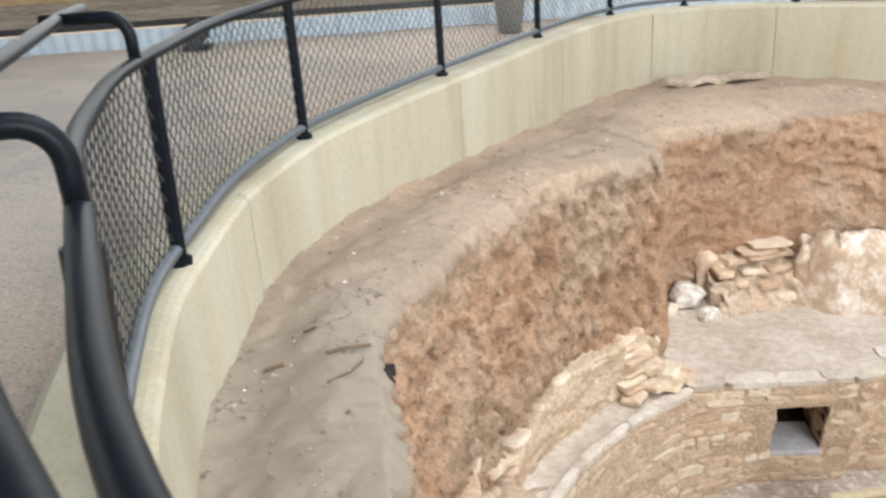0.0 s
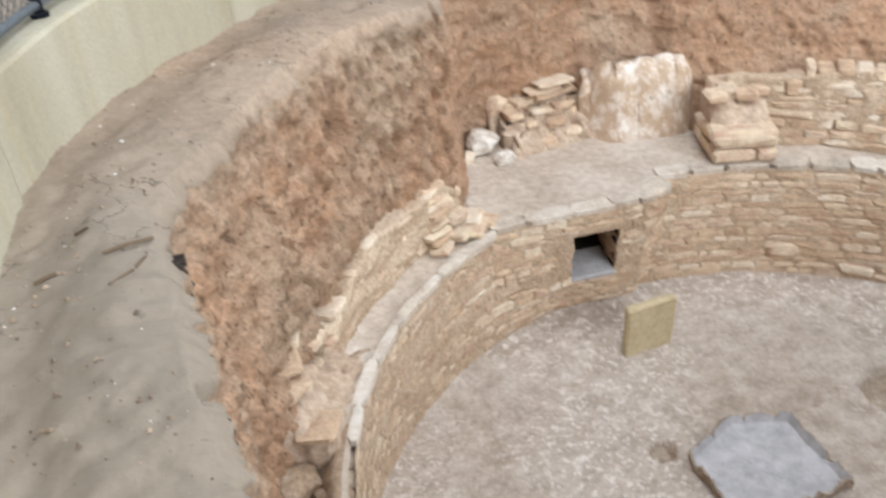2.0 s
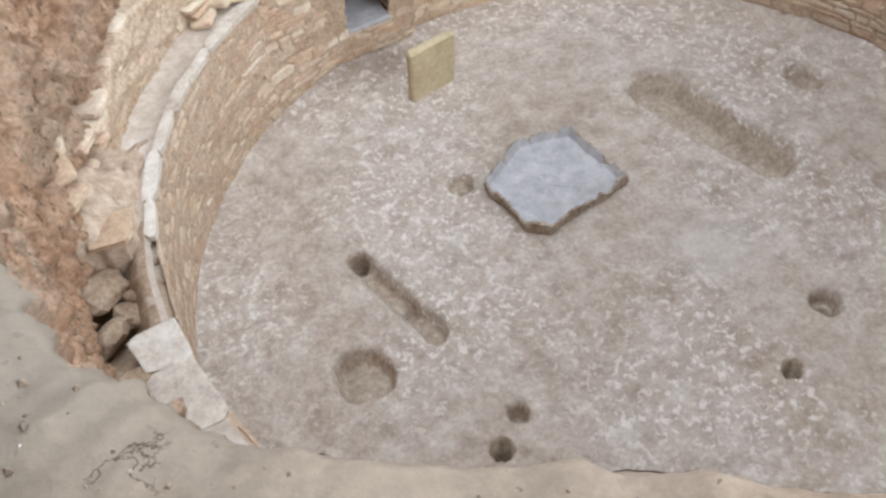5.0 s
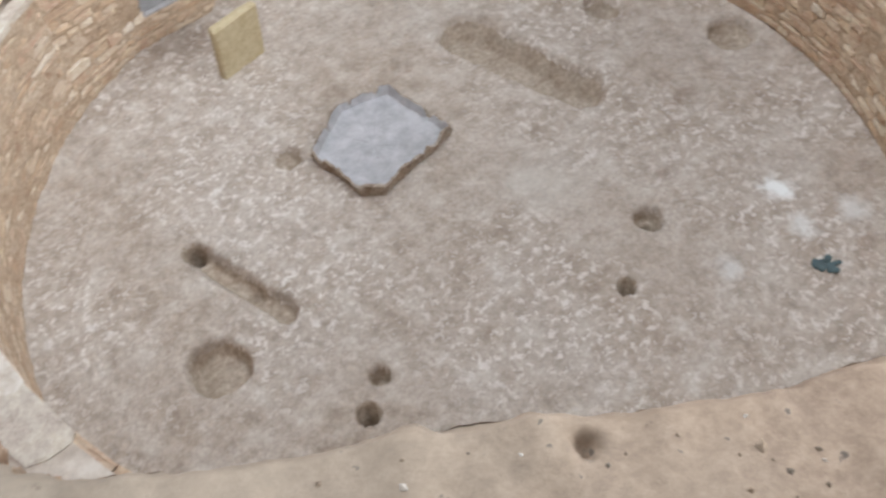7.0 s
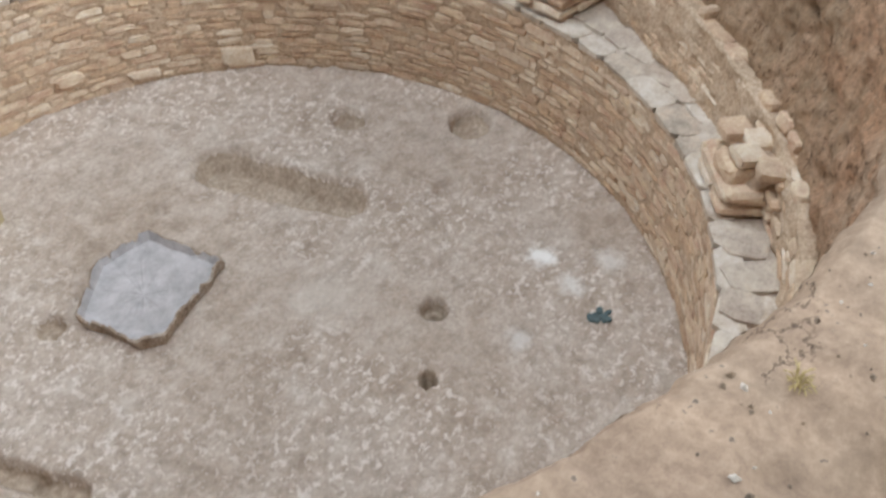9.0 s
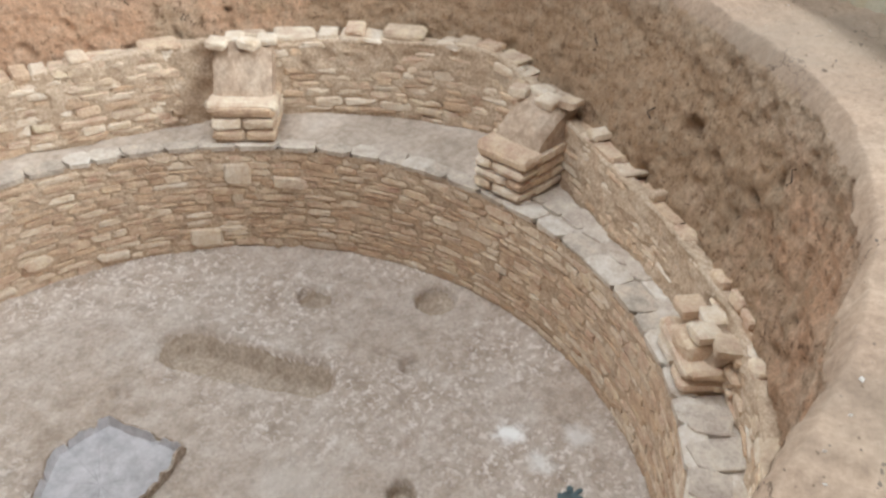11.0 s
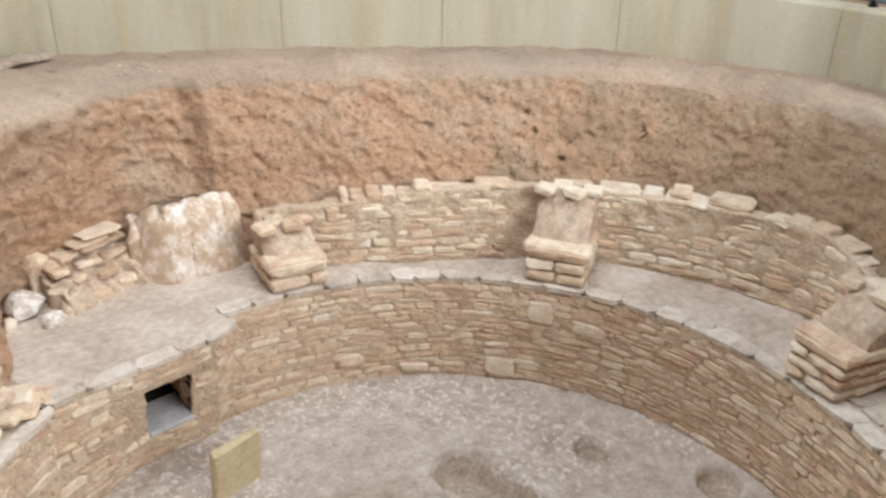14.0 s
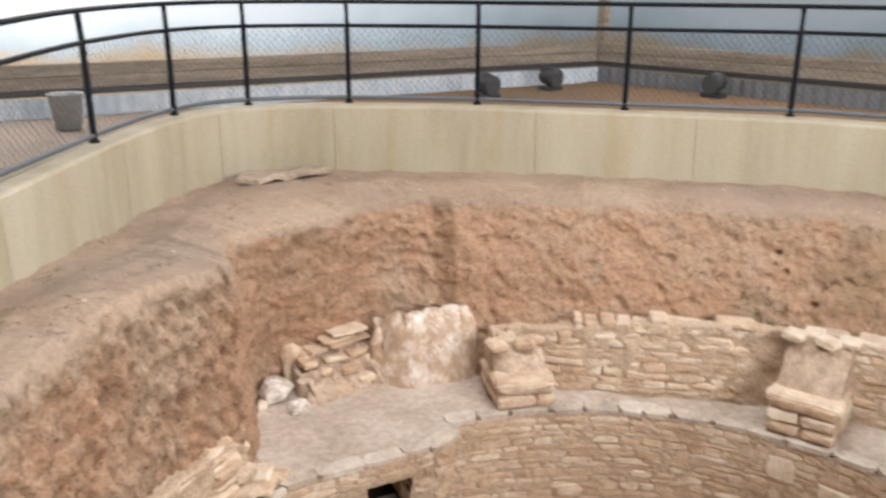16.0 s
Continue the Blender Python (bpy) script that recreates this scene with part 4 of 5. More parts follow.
for j in range(MB):
    for i in range(NB):
        block.faces.new([block.verts[a] for a in (j * (NB + 1) + i, j * (NB + 1) + i + 1, (j + 1) * (NB + 1) + i + 1, (j + 1) * (NB + 1) + i)])
bmesh.ops.recalc_face_normals(block, faces=block.faces[:])
if sum(f.normal.y for f in block.faces) > 0:
    bmesh.ops.reverse_faces(block, faces=block.faces[:])
bmesh.ops.solidify(block, geom=block.faces[:], thickness=-0.12)
tagged(link("wall_plastered_pier", block, WHITE, None, "", True), "flaking white plaster over an earth pier in the recess", "wall", kind="structure")
for k, (x, y, z, s, mat) in enumerate(((1.42, 6.21, 1.12, 0.17, CHALK), (1.27, 6.47, 1.17, 0.27, CHALK), (1.72, 6.62, 1.17, 0.26, PALE), (1.55, 6.68, 1.3, 0.24, STONE), (1.92, 6.66, 1.15, 0.2, STONE), (1.42, 6.65, 1.4, 0.2, STONE),
                                       (2.1, 6.62, 1.25, 0.18, STONE), (1.13, 6.3, 1.11, 0.13, PALE))):
    bm = bmesh.new()
    boulder(bm, pose(x, y, z, 20 * k, 11 * k, 33 * k), s, s * 0.8, s * 0.75, k + 11, 0.3)
    tagged(link("boulder", bm, mat), "whitened broken stone lying in the recess" if mat is CHALK else "broken tan stone lying in the recess", "boulder", "loose stones in the recess")
slabs = thing("wall_stub", "stub of thin stone courses and clay rubble in the recess wall", "wall", kind="structure")
lump("clay_rubble", 101.0, 112.5, 3.5, 3.95, 1.0, lambda u, v: 1.06 + 0.45 * v ** 0.6 * (1 - 0.4 * u * u), MUD, slabs, 34, 26, 0.08)
for k, (th, r, z, ln, h) in enumerate(((104.6, 3.74, 1.56, 0.42, 0.035), (106.0, 3.76, 1.51, 0.34, 0.04), (103.0, 3.76, 1.46, 0.26, 0.04), (105.5, 3.74, 1.45, 0.28, 0.045), (108.6, 3.78, 1.42, 0.2, 0.05), (103.5, 3.70, 1.36, 0.26, 0.05),
                                       (106.6, 3.70, 1.34, 0.24, 0.05), (105.0, 3.64, 1.25, 0.2, 0.06), (108.4, 3.66, 1.26, 0.2, 0.05), (110.2, 3.72, 1.34, 0.16, 0.06), (103.2, 3.56, 1.16, 0.18, 0.07), (107.2, 3.54, 1.13, 0.24, 0.08))):
    stone(slabs, r + (0.05 if k > 1 else 0), th, z, ln * 0.85, 0.2, h, rng.uniform(-8, 8), 0.05, rng.uniform(-14, 14) if k > 2 else 4)

# ---- things on the floor ----
def slab(name, sx, sy, sz, m, mat, label, category):
    bm = bmesh.new()
    box(bm, Matrix.Identity(4), sx, sy, sz, 0.018)
    bmesh.ops.subdivide_edges(bm, edges=bm.edges[:], cuts=2, use_grid_fill=True)
    for v in bm.verts:
        v.co += 0.012 * noise.noise_vector(v.co * 6)
        v.co = m @ v.co
    return tagged(link(name, bm, mat), label, category)


slab("deflector_slab", 0.41, 0.075, 0.47, pose(2.27, 4.99, 0.21, 3, 0, 15), SLABROCK, "upright yellow sandstone deflector slab on the floor", "stone slab")

hearth = thing("hearth", "raised four-sided hearth filled with grey ash plaster", "hearth")
CORNERS = [(2.18, 3.84), (2.27, 3.36), (2.38, 3.28), (3.07, 3.44), (2.95, 4.06), (2.58, 4.12)]
mid = Vector((sum(c[0] for c in CORNERS) / 6, sum(c[1] for c in CORNERS) / 6))
ring = []
for (ax, ay), (bx, by) in zip(CORNERS, CORNERS[1:] + CORNERS[:1]):
    for k in range(22):
        ring.append(Vector((ax + (bx - ax) * k / 22, ay + (by - ay) * k / 22)))
rows = []
for s, z in ((0.97, -0.03), (1.0, 0.05), (1.005, 0.085), (0.965, 0.092), (0.91, 0.03), (0.7, 0.02), (0.4, 0.023), (0.05, 0.022), (0.001, 0.022)):
    rows.append([(mid.x + (q.x - mid.x) * s + 0.024 * s * noise.noise(Vector((q.x * 6, q.y * 6, s * 2))), mid.y + (q.y - mid.y) * s + 0.024 * s * noise.noise(Vector((q.x * 6, q.y * 6, 8 + s * 2))),
                  z + (0.05 * noise.noise(Vector((q.x * 13, q.y * 13, 1))) - (0.045 if noise.noise(Vector((q.x * 21, q.y * 21, 6))) > 0.42 else 0)) * (1 if s > 0.95 and z > 0.06 else 0.1)) for q in ring])
sheet("ash_fill", rows[4:], ASH, hearth, True, True, "smooth grey ash plaster")
sheet("inner_wall", rows[3:5], ASH, hearth, True, False, "pale chipped inner edge")
sheet("rim", rows[:4], earth_like("hearth_rim_earth", [(0.3, (0.20, 0.14, 0.10)), (0.5, (0.38, 0.31, 0.25)), (0.7, (0.50, 0.44, 0.38))], 9, 40), hearth, True, False, "scorched brown earth rim")

# ---- concrete retaining wall ----
def wall_profile(th):
    r, zf = float(r_wall(th)), float(z_foot(th)) - 0.3
    return [(r + 0.0, zf), (r, Z_LIP - 0.025), (r + 0.012, Z_LIP - 0.007), (r + 0.035, Z_LIP), (r + 0.27, Z_LIP), (r + 0.30, Z_LIP - 0.02), (r + 0.30, 2.6)]


JOINTS = [179.0, 143, 122.5, 108.5, 97.0, 75.5, 57.0, 36.5, 14.0, -10, -34, -60, -90, -120, -150]
JOINTS.sort()
retaining = thing("wall_concrete", "weathered yellowish concrete retaining wall with panel joints", "wall", kind="structure")
for a, b in zip(JOINTS, JOINTS[1:] + [JOINTS[0] + 360]):
    n = max(4, int((b - a) / 1.2))
    rows = []
    for k in range(n + 1):
        th = a + (b - a) * k / n
        inset = 0.003 if k in (0, n) else 0.0
        th = th + (0.035 if k == 0 else -0.035 if k == n else 0)
        rows.append([at(r + inset, th, z) for r, z in wall_profile(th)])
    sheet("wall_panel", rows, CONCRETE, retaining, False, False)
backing = sheet("wall_backing", [[at(float(r_wall(th)) + d, th, z) for th in BEARINGS] for d, z in ((0.02, 2.2), (0.02, Z_LIP - 0.05), (0.1, Z_LIP - 0.02), (0.26, Z_LIP - 0.02))], MORTAR, retaining, True)

# ---- fence on the wall ----
off_fence = smooth_table(6, (-179, 0.07), (-150, 0.06), (-120, 0.06), (-90, 0.1), (-40, 0.18), (0, 0.22), (60, 0.24), (110, 0.24), (130, 0.2), (150, 0.14), (165, 0.10))


def r_fence(th):
    return float(r_wall(th)) + float(off_fence(th))


def r_mid(th):
    """The middle rail leans in a little over the near stretch."""
    return r_fence(th) - 0.05 * max(0.0, 1 - abs(((th + 148 + 180) % 360 - 180) / 40))


z_more = smooth_table(8, (-150, 0.0), (-100, 0.05), (-60, 0.1), (0, 0.1), (100, 0.1), (126, 0.09), (150, 0.0), (180, 0.0))


def rail_points(a, b, z, out=0.0, step=1.5):
    n = max(2, int(abs(b - a) / step))
    return [at(r_fence(a + (b - a) * k / n) + out, a + (b - a) * k / n, z) for k in range(n + 1)]


Z_LOW, Z_MID, Z_TOP = 3.255, 3.87, 4.10
POSTS = [-170.2, 165.9, 143.1, 124.8, 112.7, 104.5, 94.8, 81.6, 65.2, 47.3, 29.5, 12, -8, -30, -50, -71, -93, -118, -144]
fence = thing("fence", "black steel fence with chain-link mesh along the concrete wall", "fence")
bm = bmesh.new()
tube(bm, rail_points(-180, 180, Z_LOW, 0, 1.2), 0.022, 8, False)
part("bottom_rail", bm, WORN, fence, "worn grey lower rail", True)
bm = bmesh.new()
tube(bm, [at(r_mid(-180 + 1.2 * k), -180 + 1.2 * k, Z_MID + float(z_more(-180 + 1.2 * k))) for k in range(301)], 0.020, 10, False)
part("middle_rail", bm, PAINT, fence, "", True)
for th in POSTS:
    bm = bmesh.new()
    r = r_fence(th)
    far = -100 < th < 160
    up = float(z_more(th))
    tube(bm, [at(r, th, Z_LIP - 0.01), at(r_mid(th), th, Z_MID + up)] + ([at(r + 0.02, th, Z_TOP + up)] if far else []), 0.026, 8)
    post = part("post", bm, PAINT, fence, "", False)
    bm = bmesh.new()
    tube(bm, [at(r, th, Z_LIP - 0.012), at(r, th, Z_LIP + 0.02)], 0.042, 8)
    part("collar", bm, PAINT, post)


def handrail(a, b, z, out):
    """A bent pipe that leaves the middle rail, stands outside it and comes back."""
    r = r_fence
    pts = [at(r(a), a, Z_MID), at(r(a) + 0.005, a, z - 0.07)]
    s = 1 if b > a else -1
    for k in range(5):
        u = k / 4 * math.pi / 2
        pts.append(at(r(a) + 0.07 * (1 - math.cos(u)), a + s * 0.2 * k / 4, z - 0.07 + 0.07 * math.sin(u)))
    n = max(4, int(abs(b - a) / 1.5))
    body = [at(r(a + (b - a) * k / n) + out, a + (b - a) * k / n, z + float(z_more(a + (b - a) * k / n))) for k in range(1, n)]
    tail = [at(r(b) + 0.07 * (1 - math.cos(k / 4 * math.pi / 2)), b - s * 0.2 * k / 4, z - 0.07 + 0.07 * math.sin(k / 4 * math.pi / 2)) for k in range(4, -1, -1)]
    bm = bmesh.new()
    tube(bm, pts + body + tail + [at(r(b), b, Z_MID)], 0.022, 10)
    part("handrail", bm, PAINT, fence, "", True)


handrail(158, -98, Z_TOP, 0.03)
# nearer handrail, held outside the rail by bent brackets
bm = bmesh.new()
tube(bm, [at(3.93, -173, 4.0), at(3.90, -170, 4.0), at(3.80, -163, 4.0), at(3.76, -156, 4.0), at(3.76, -148, 4.0), at(3.735, -140, 4.0), at(3.715, -135, 3.99), at(3.72, -128, 3.97), at(3.74, -118, 3.97), at(3.74, -100, 3.97)], 0.018, 10)
part("handrail", bm, PAINT, fence, "", True)
for th, out in ((-168.5, 0.24), (-146.5, 0.15)):
    bm = bmesh.new()
    r = r_mid(th)
    top = 4.0
    arc = [at(r + 0.06 * (1 - math.cos(k / 6 * math.pi / 2)), th, top - 0.06 + 0.06 * math.sin(k / 6 * math.pi / 2)) for k in range(7)]
    tube(bm, [at(r, th, Z_MID), at(r, th, top - 0.07)] + arc + [at(r + out, th, top)], 0.018, 10)
    part("bracket", bm, PAINT, fence, "", True)

bm = bmesh.new()
foot_a, foot_b, crown = Vector((0.265, 0.493, 3.77)), Vector((0.354, 0.50, 3.762)), Vector((0.311, 0.512, 3.814))
half = (foot_b - foot_a) / 2
tube(bm, [foot_a + half - half * math.cos(math.pi * k / 20) + (crown - foot_a - half) * math.sin(math.pi * k / 20) for k in range(21)], 0.018, 18)
part("bracket", bm, PAINT, fence, "bent black steel pipe", True)

WIRES = sorted(POSTS)
for a, b in zip(WIRES, WIRES[1:] + [WIRES[0] + 360]):
    lo, hi = Z_LOW + 0.01, Z_MID - 0.01
    arc = math.radians(b - a) * (r_fence(a) + r_fence(b)) / 2
    verts, faces = [], []
    pitch = 0.066

    def add_wire(u0, v0, u1, v1, w):
        n = 5
        for k in range(n + 1):
            u, v = u0 + (u1 - u0) * k / n, v0 + (v1 - v0) * k / n
            th = a + (b - a) * u / arc
            c = at(r_fence(th) + (r_mid(th) - r_fence(th)) * v / (hi - lo) + w, th, lo + v * (1 + float(z_more(th)) / (hi - lo)))
            t = math.radians(th)
            tx, ty = -math.sin(t), math.cos(t)
            base = len(verts)
            verts.extend(((c.x + 0.0022 * tx, c.y + 0.0022 * ty, c.z), (c.x - 0.0022 * tx, c.y - 0.0022 * ty, c.z), (c.x + 0.004 * math.cos(t), c.y + 0.004 * math.sin(t), c.z + 0.001)))
            if k:
                for q in range(3):
                    faces.append((base - 3 + q, base - 3 + (q + 1) % 3, base + (q + 1) % 3, base + q))
    height = hi - lo
    u = -height
    while u < arc:
        for sgn, w in ((1, 0.0), (-1, 0.005)):
            u0, u1, v0, v1 = u, u + height, 0.0, height
            if u0 < 0:
                v0, u0 = -u, 0.0
            if u1 > arc:
                v1, u1 = arc - u, arc
            if u1 - u0 > 0.02:
                add_wire(u0, v0 if sgn > 0 else height - v0, u1, v1 if sgn > 0 else height - v1, w)
        u += pitch
    me = bpy.data.meshes.new("mesh_panel")
    me.from_pydata(verts, [], faces)
    me.materials.append(WIRE)
    ob = new("mesh_panel", me)
    ob.parent = fence
    ob["kind"] = "stuff"

# ---- walkway and shelter ----
rows = []
for s in (0.28, 0.5, 1.0, 2.0, 4.0, 8.0, 14.0):
    rows.append([at(float(r_wall(th)) + s, th, 2.93 + 0.012 * fbm((th * 0.3, s * 2, 0), 1, 3)) for th in BEARINGS])
tagged(sheet("walkway", rows, GRAVEL, closed=True), "grey-brown gravel walkway round the wall", "walkway", kind="structure")


def shelter_wall(name, ax, ay, bx, by, skirt=SHEET):
    """A side of the shelter: pale sheeting at the ground, a black beam, timber boards, posts and clear panes."""
    w = thing(name, "shelter wall with timber boards, dark beam and wide window panes", "wall", kind="structure")
    ln = math.hypot(bx - ax, by - ay)
    m = pose(ax, ay, 2.93, 0, 0, math.degrees(math.atan2(by - ay, bx - ax)))
    bm = bmesh.new()
    n = int(ln / 0.04)
    vs = [[bm.verts.new(m @ Vector((ln * k / n, -0.02 + 0.012 * math.sin(k * 1.57), z))) for k in range(n + 1)] for z in (-0.05, 0.22)]
    for k in range(n):
        bm.faces.new((vs[0][k], vs[0][k + 1], vs[1][k + 1], vs[1][k]))
    part("sheeting", bm, skirt, w, "pale blue corrugated sheeting" if skirt is SHEET else "dark grey corrugated sheeting")
    bm = bmesh.new()
    box(bm, m @ Matrix.Translation((ln / 2, 0.02, 0.27)), ln, 0.14, 0.06, 0.005)
    part("beam", bm, BLACK, w, "black steel beam")
    for z in (0.37, 0.51):
        bm = bmesh.new()
        box(bm, m @ Matrix.Translation((ln / 2, 0.04, z)), ln, 0.06, 0.135, 0.006)
        part("board", bm, GREYWOOD, w)
    for z in (3.4,):
        bm = bmesh.new()
        box(bm, m @ Matrix.Translation((ln / 2, 0.04, z)), ln, 0.1, 0.3, 0.006)
        part("board", bm, WOOD, w)
    return w, m, ln


w1, m1, l1 = shelter_wall("wall_north_shelter", -9.0, 8.5, 6.8, 11.75)
w2, m2, l2 = shelter_wall("wall_east_shelter", 6.8, 11.75, 12.5, 1.5, plain("dark_grey_sheeting", (0.15, 0.16, 0.17), 0.5, 0.0, 5.0, 0.3))
bm = bmesh.new()
box(bm, m1 @ Matrix.Translation((3.7, 0.02, 1.35)), 7.4, 0.05, 1.55, 0.004)
part("boarding", bm, WOOD, w1, "tan timber boarding")
bm = bmesh.new()
box(bm, m2 @ Matrix.Translation((0.0, 0.1, 1.9)), 0.14, 0.14, 3.3, 0.008)
part("corner_post", bm, GREYWOOD, w2)

# outside: slope with dry grass and a pale sky, far beyond the panes
def outdoors():
    m = bpy.data.materials.new("hazy_outdoors")
    m.use_nodes = True
    nt = m.node_tree
    nt.nodes.remove(nt.nodes["Principled BSDF"])
    e = nt.nodes.new("ShaderNodeEmission")
    pos = nt.nodes.new("ShaderNodeNewGeometry").outputs["Position"]
    sep = nt.nodes.new("ShaderNodeSeparateXYZ")
    nt.links.new(pos, sep.inputs[0])
    wob = noise_tex(nt, 0.55, 5, 0.6)
    ma = nt.nodes.new("ShaderNodeMath")
    ma.operation = "MULTIPLY_ADD"
    nt.links.new(wob, ma.inputs[0])
    ma.inputs[1].default_value = 1.3
    nt.links.new(sep.outputs["Z"], ma.inputs[2])
    mr = nt.nodes.new("ShaderNodeMapRange")
    mr.inputs["From Min"].default_value, mr.inputs["From Max"].default_value = 3.3, 5.6
    nt.links.new(ma.outputs[0], mr.inputs["Value"])
    c = ramp(nt, mr.outputs[0], [(0.0, (0.33, 0.28, 0.20)), (0.32, (0.50, 0.42, 0.30)), (0.42, (0.48, 0.60, 0.68)), (0.58, (0.68, 0.81, 0.90)), (1.0, (0.9, 0.96, 1.0))])
    side = nt.nodes.new("ShaderNodeMapRange")
    side.inputs["From Min"].default_value, side.inputs["From Max"].default_value = -0.5, 6.5
    nt.links.new(sep.outputs["X"], side.inputs["Value"])
    c = mix(nt, 1.0, c, ramp(nt, side.outputs[0], [(0.0, (1, 1, 1)), (0.6, (0.5, 0.53, 0.55)), (1.0, (0.27, 0.29, 0.30))]), "MULTIPLY")
    nt.links.new(c, e.inputs["Color"])
    e.inputs["Strength"].default_value = 1.75
    nt.links.new(e.outputs[0], nt.nodes["Material Output"].inputs["Surface"])
    return m


OUT = outdoors()
view = [(-9.4, 9.2), (6.9, 12.6), (13.4, 1.2)]
tagged(sheet("backdrop", [[(x, y, z) for x, y in view] for z in (2.6, 6.6)], OUT), "hazy pale sky above dry slopes outside", "backdrop", kind="structure")
# unseen south and west sides, added to close the shelter round the fill lamps
w3, m3, l3 = shelter_wall("wall_south_shelter", 12.5, 1.5, 9.0, -5.4)
w4, m4, l4 = shelter_wall("wall_south_west_shelter", 9.0, -5.4, -9.0, -5.4)
w5, m5, l5 = shelter_wall("wall_west_shelter", -9.0, -5.4, -9.0, 8.5)

# unseen roof, white for neutral bounce, with a wide opening added for the overhead lamp
bm = bmesh.new()
outer = [(-16, -16), (22, -16), (22, 22), (-16, 22)]
inner = [(-0.7, -0.5), (6.7, -0.5), (6.7, 6.9), (-0.7, 6.9)]
vo, vi = [[bm.verts.new((x, y, 9.0)) for x, y in c] for c in (outer, inner)]
for k in range(4):
    bm.faces.new((vo[k], vo[(k + 1) % 4], vi[(k + 1) % 4], vi[k]))
bmesh.ops.solidify(bm, geom=bm.faces[:], thickness=0.15)
tagged(link("ceiling", bm, plain("white_roof_panels", (0.72, 0.72, 0.70), 0.7)), "plain white shelter roof, unseen, with an opening added for the overhead lamp", "ceiling", kind="structure")


# ---- loose things on the ledge and by the walls ----
def lamp_unit(x, y, turn):
    """A ground floodlight: drum housing, glass and stand."""
    u = thing("floodlight", "black drum floodlight standing on the ground by the wall", "floodlight", "ground floodlights")
    m = pose(x, y, 2.93, 0, 0, turn)
    bm = bmesh.new()
    tube(bm, [m @ Vector((0, 0.12, 0.2)), m @ Vector((0, 0.1, 0.2)), m @ Vector((0, -0.12, 0.17))], 0.13, 14)
    housing = part("housing", bm, BLACK, u, "", True)
    bm = bmesh.new()
    tube(bm, [m @ Vector((0, -0.121, 0.17)), m @ Vector((0, -0.13, 0.17))], 0.12, 14)
    part("lens", bm, plain("dark_glass", (0.05, 0.055, 0.06), 0.15), housing, "dark glass lens")
    bm = bmesh.new()
    box(bm, m @ Matrix.Translation((0, 0, 0.03)), 0.3, 0.2, 0.06, 0.01)
    part("stand", bm, BLACK, u)
    return u


for x, y, turn in ((-3.9, 9.0, 10), (4.55, 10.45, 15), (5.7, 11.0, 20), (7.5, 9.75, -60), (9.6, 6.2, -60)):
    lamp_unit(x, y, turn)
bucket = thing("bucket", "grey tin bucket standing beside the fence", "bucket")
bm = bmesh.new()
seg = 16
rings = [[bm.verts.new((-0.40 + r * math.cos(2 * math.pi * k / seg), 9.35 + r * math.sin(2 * math.pi * k / seg), 2.93 + z)) for k in range(seg)] for r, z in ((0.02, 0.02), (0.12, 0.01), (0.13, 0.02), (0.17, 0.36), (0.18, 0.37), (0.165, 0.36), (0.125, 0.04))]
for a, c in zip(rings, rings[1:]):
    for k in range(seg):
        bm.faces.new((a[k], a[(k + 1) % seg], c[(k + 1) % seg], c[k]))
part("body", bm, TIN, bucket, "", True)

def ground_at(x, y):
    th = math.degrees(math.atan2(y - CY, x - CX))
    g = math.hypot(x - CX, y - CY)
    e = bank_point(th, 1.0)
    r0 = math.hypot(e.x - CX, e.y - CY)
    r1 = float(r_wall(th)) + 0.1
    return ledge_point(th, max(0.0, min(1.0, (g - r0) / (r1 - r0)))).z


# lifted crust of dried earth near the corner
bm = bmesh.new()
outline = [(1.15, 8.05), (1.35, 7.92), (1.6, 7.98), (1.85, 8.05), (2.1, 8.22), (1.85, 8.36), (1.5, 8.4), (1.25, 8.28)]
top = [bm.verts.new((x, y, ground_at(x, y) + 0.075 + 0.06 * noise.noise(Vector((x * 3, y * 3, 0))))) for x, y in outline]
low = [bm.verts.new((x, y, v.co.z - 0.05)) for v, (x, y) in zip(top, outline)]
bm.faces.new(top)
for k in range(len(top)):
    bm.faces.new((top[k], low[k], low[(k + 1) % 8], top[(k + 1) % 8]))
bm.faces.new(low[::-1])
bmesh.ops.triangulate(bm, faces=bm.faces[:])
bmesh.ops.subdivide_edges(bm, edges=bm.edges[:], cuts=2, use_grid_fill=True)
for v in bm.verts:
    v.co += 0.035 * noise.noise_vector(v.co * 7)
tagged(link("earth_crust", bm, BARE), "lifted slab of cracked dry earth on the ledge", "earth slab")


def twig(pts, r):
    bm = bmesh.new()
    tube(bm, [(x, y, ground_at(x, y) + h) for x, y, h in pts], r, 5)
    tagged(link("twig", bm, TWIG), "dry broken twig on the dusty ledge", "twig", "twigs on the ledge")


twig(((-0.40, 2.53, 0.008), (-0.33, 2.58, 0.02), (-0.27, 2.64, 0.015)), 0.007)
twig(((-0.33, 2.33, 0.006), (-0.28, 2.42, 0.008), (-0.26, 2.5, 0.012)), 0.004)
twig(((-0.62, 2.48, 0.008), (-0.55, 2.5, 0.008)), 0.008)
twig(((-0.55, 2.72, 0.006), (-0.5, 2.72, 0.006)), 0.005)

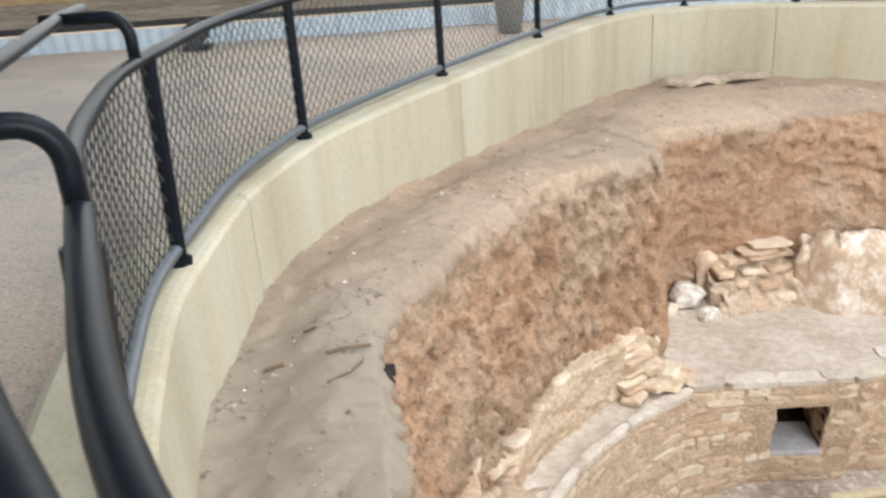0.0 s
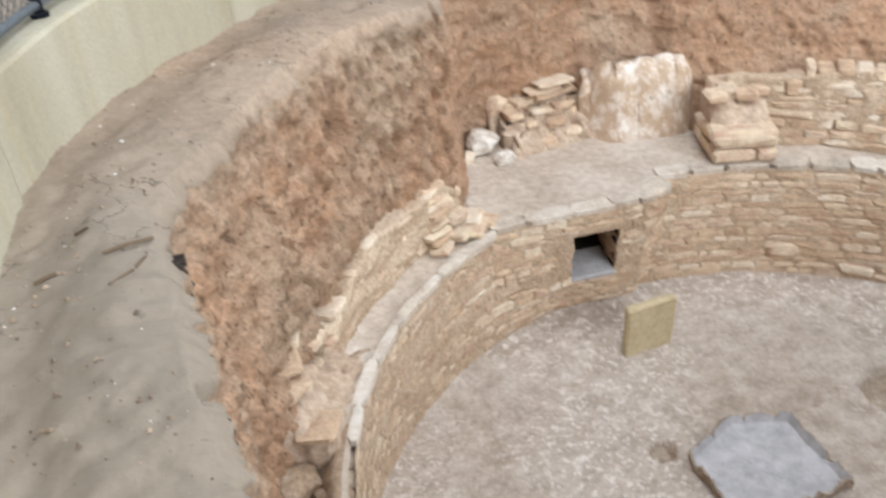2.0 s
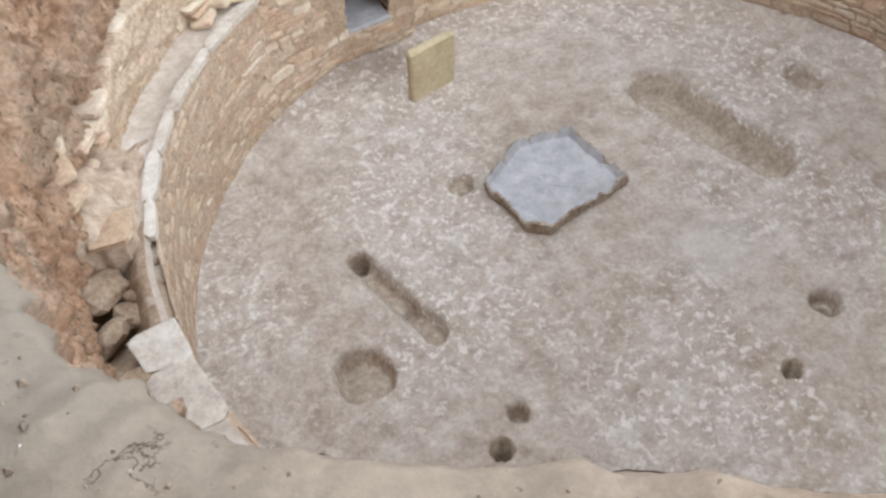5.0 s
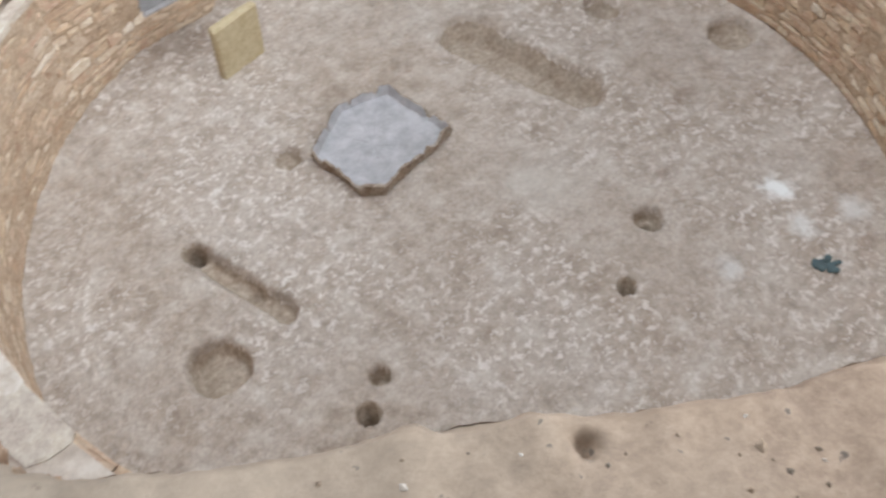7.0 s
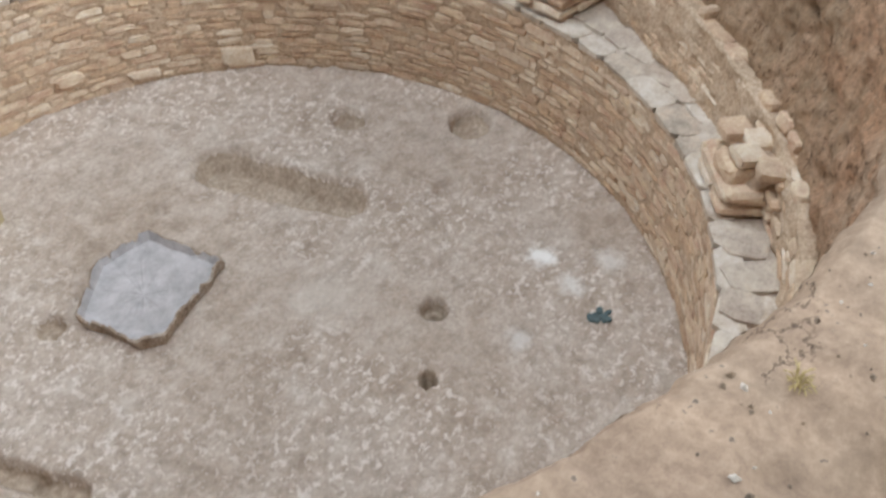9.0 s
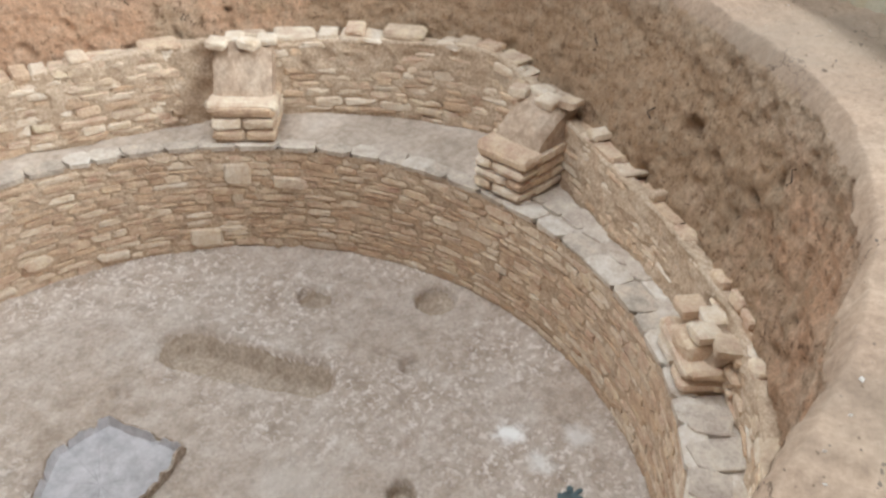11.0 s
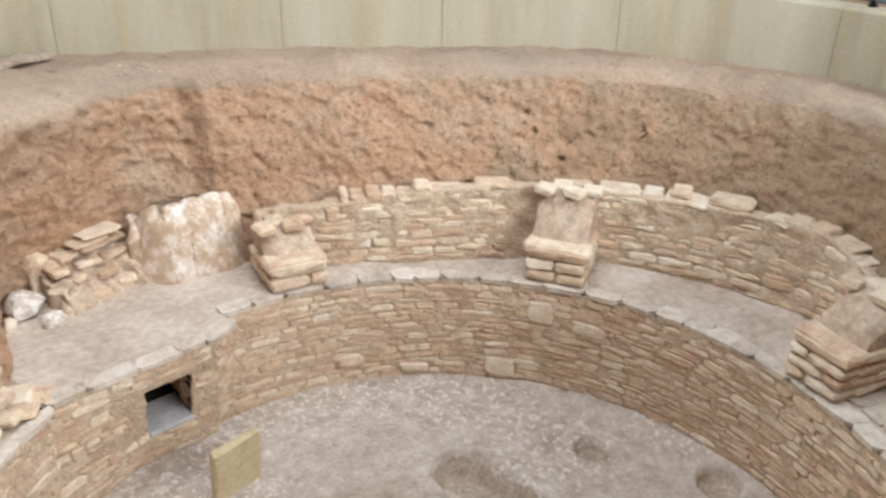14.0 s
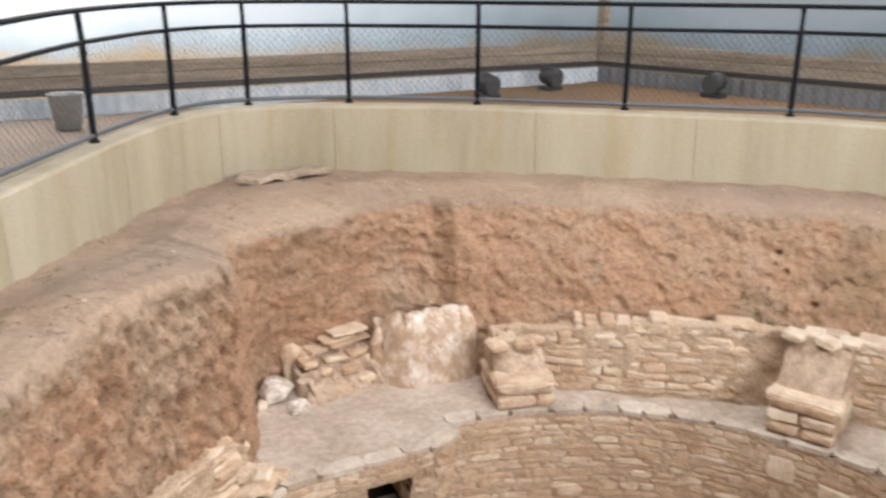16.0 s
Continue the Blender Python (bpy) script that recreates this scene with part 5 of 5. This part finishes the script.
# pebbles and crumbs
verts, faces = [], []
for k in range(2300):
    th = rng.uniform(-180, 180)
    e = bank_point(th, 1.0)
    r0 = math.hypot(e.x - CX, e.y - CY)
    r = r0 + 0.03 + (float(r_wall(th)) - r0 - 0.05) * rng.random()
    q = at(r, th, 0)
    s = 0.004 + 0.010 * rng.random() ** 4
    z = ground_at(q.x, q.y) + s * 0.3
    b0 = len(verts)
    a = rng.uniform(0, 3.14)
    for dx, dy, dz in ((1, 0, 0), (0, 0.8, 0), (-1.1, 0, 0), (0, -0.7, 0), (0, 0, 0.8), (0, 0, -0.6)):
        verts.append((q.x + s * (dx * math.cos(a) - dy * math.sin(a)), q.y + s * (dx * math.sin(a) + dy * math.cos(a)), z + s * dz))
    for f in ((0, 1, 4), (1, 2, 4), (2, 3, 4), (3, 0, 4), (1, 0, 5), (2, 1, 5), (3, 2, 5), (0, 3, 5)):
        faces.append(tuple(b0 + i for i in f))
me = bpy.data.meshes.new("pebbles")
me.from_pydata(verts, [], faces)
me.materials.append(stone_material("mixed_pebbles", [(0.0, (0.19, 0.16, 0.135)), (0.4, (0.27, 0.205, 0.15)), (0.85, (0.38, 0.29, 0.22)), (1.0, (0.75, 0.72, 0.68))]))
tagged(new("pebbles", me), "scattered small pebbles and crumbs on the ledge", "pebbles", kind="stuff")

# blue-green mossy clump on the floor
bm = bmesh.new()
for k in range(14):
    boulder(bm, pose(4.2 + rng.uniform(-0.07, 0.07), 1.2 + rng.uniform(-0.06, 0.06), 0.012, 0, 0, 40 * k), rng.uniform(0.04, 0.08), rng.uniform(0.03, 0.06), 0.03, k)
tagged(link("moss_clump", bm, TEAL), "dark blue-green clump on the pale floor", "moss", kind="stuff")

# straw tuft and root fibres near the rim
bm = bmesh.new()
gz = ground_at(1.98, 0.10)
for k in range(26):
    a, ln = rng.uniform(0, 6.28), rng.uniform(0.015, 0.04)
    x, y = 1.98 + rng.uniform(-0.012, 0.012), 0.10 + rng.uniform(-0.012, 0.012)
    tube(bm, [(x, y, gz - 0.005), (x + 0.4 * ln * math.cos(a), y + 0.4 * ln * math.sin(a), gz + 0.5 * ln), (x + ln * math.cos(a), y + ln * math.sin(a), gz + 0.45 * ln)], 0.0016, 4)
tagged(link("straw_tuft", bm, plain("dry_straw", (0.48, 0.38, 0.18), 0.8)), "small tuft of dry yellow straw on the ledge", "straw", kind="stuff")
# charred root bundle at the west rim
q = bank_point(-172.0, 0.93)
o = (Vector((CX, CY, q.z)) - q).normalized()
side = Vector((-o.y, o.x, 0))
bm = bmesh.new()
for k in range(11):
    a = q + side * rng.uniform(-0.05, 0.05) + Vector((0, 0, rng.uniform(-0.09, 0.06)))
    tube(bm, [a - o * 0.05, a + o * rng.uniform(0.01, 0.03), a + o * rng.uniform(0.0, 0.03) + side * rng.uniform(-0.05, 0.05) - Vector((0, 0, rng.uniform(0.02, 0.10)))], rng.uniform(0.006, 0.016), 6)
tagged(link("root", bm, ROOT), "bundle of charred roots breaking out at the rim", "root", "roots in the bank")
for k in range(16):
    th = rng.choice((rng.uniform(-75, -20), rng.uniform(-170, 175), rng.uniform(20, 60)))
    q = bank_point(th, rng.uniform(0.55, 0.95))
    o = Vector((CX, CY, q.z)) - q
    o.normalize()
    side = Vector((-o.y, o.x, 0))
    bm = bmesh.new()
    ln = rng.uniform(0.05, 0.11)
    tube(bm, [q - 0.03 * o, q + 0.02 * o, q + 0.03 * o + ln * 0.5 * side * rng.choice((-1, 1)) - Vector((0, 0, ln * 0.5)), q + 0.025 * o - Vector((0, 0, ln))], rng.uniform(0.003, 0.006), 5)
    tagged(link("root", bm, ROOT), "thin dark root end sticking from the clay bank", "root", "roots in the bank")
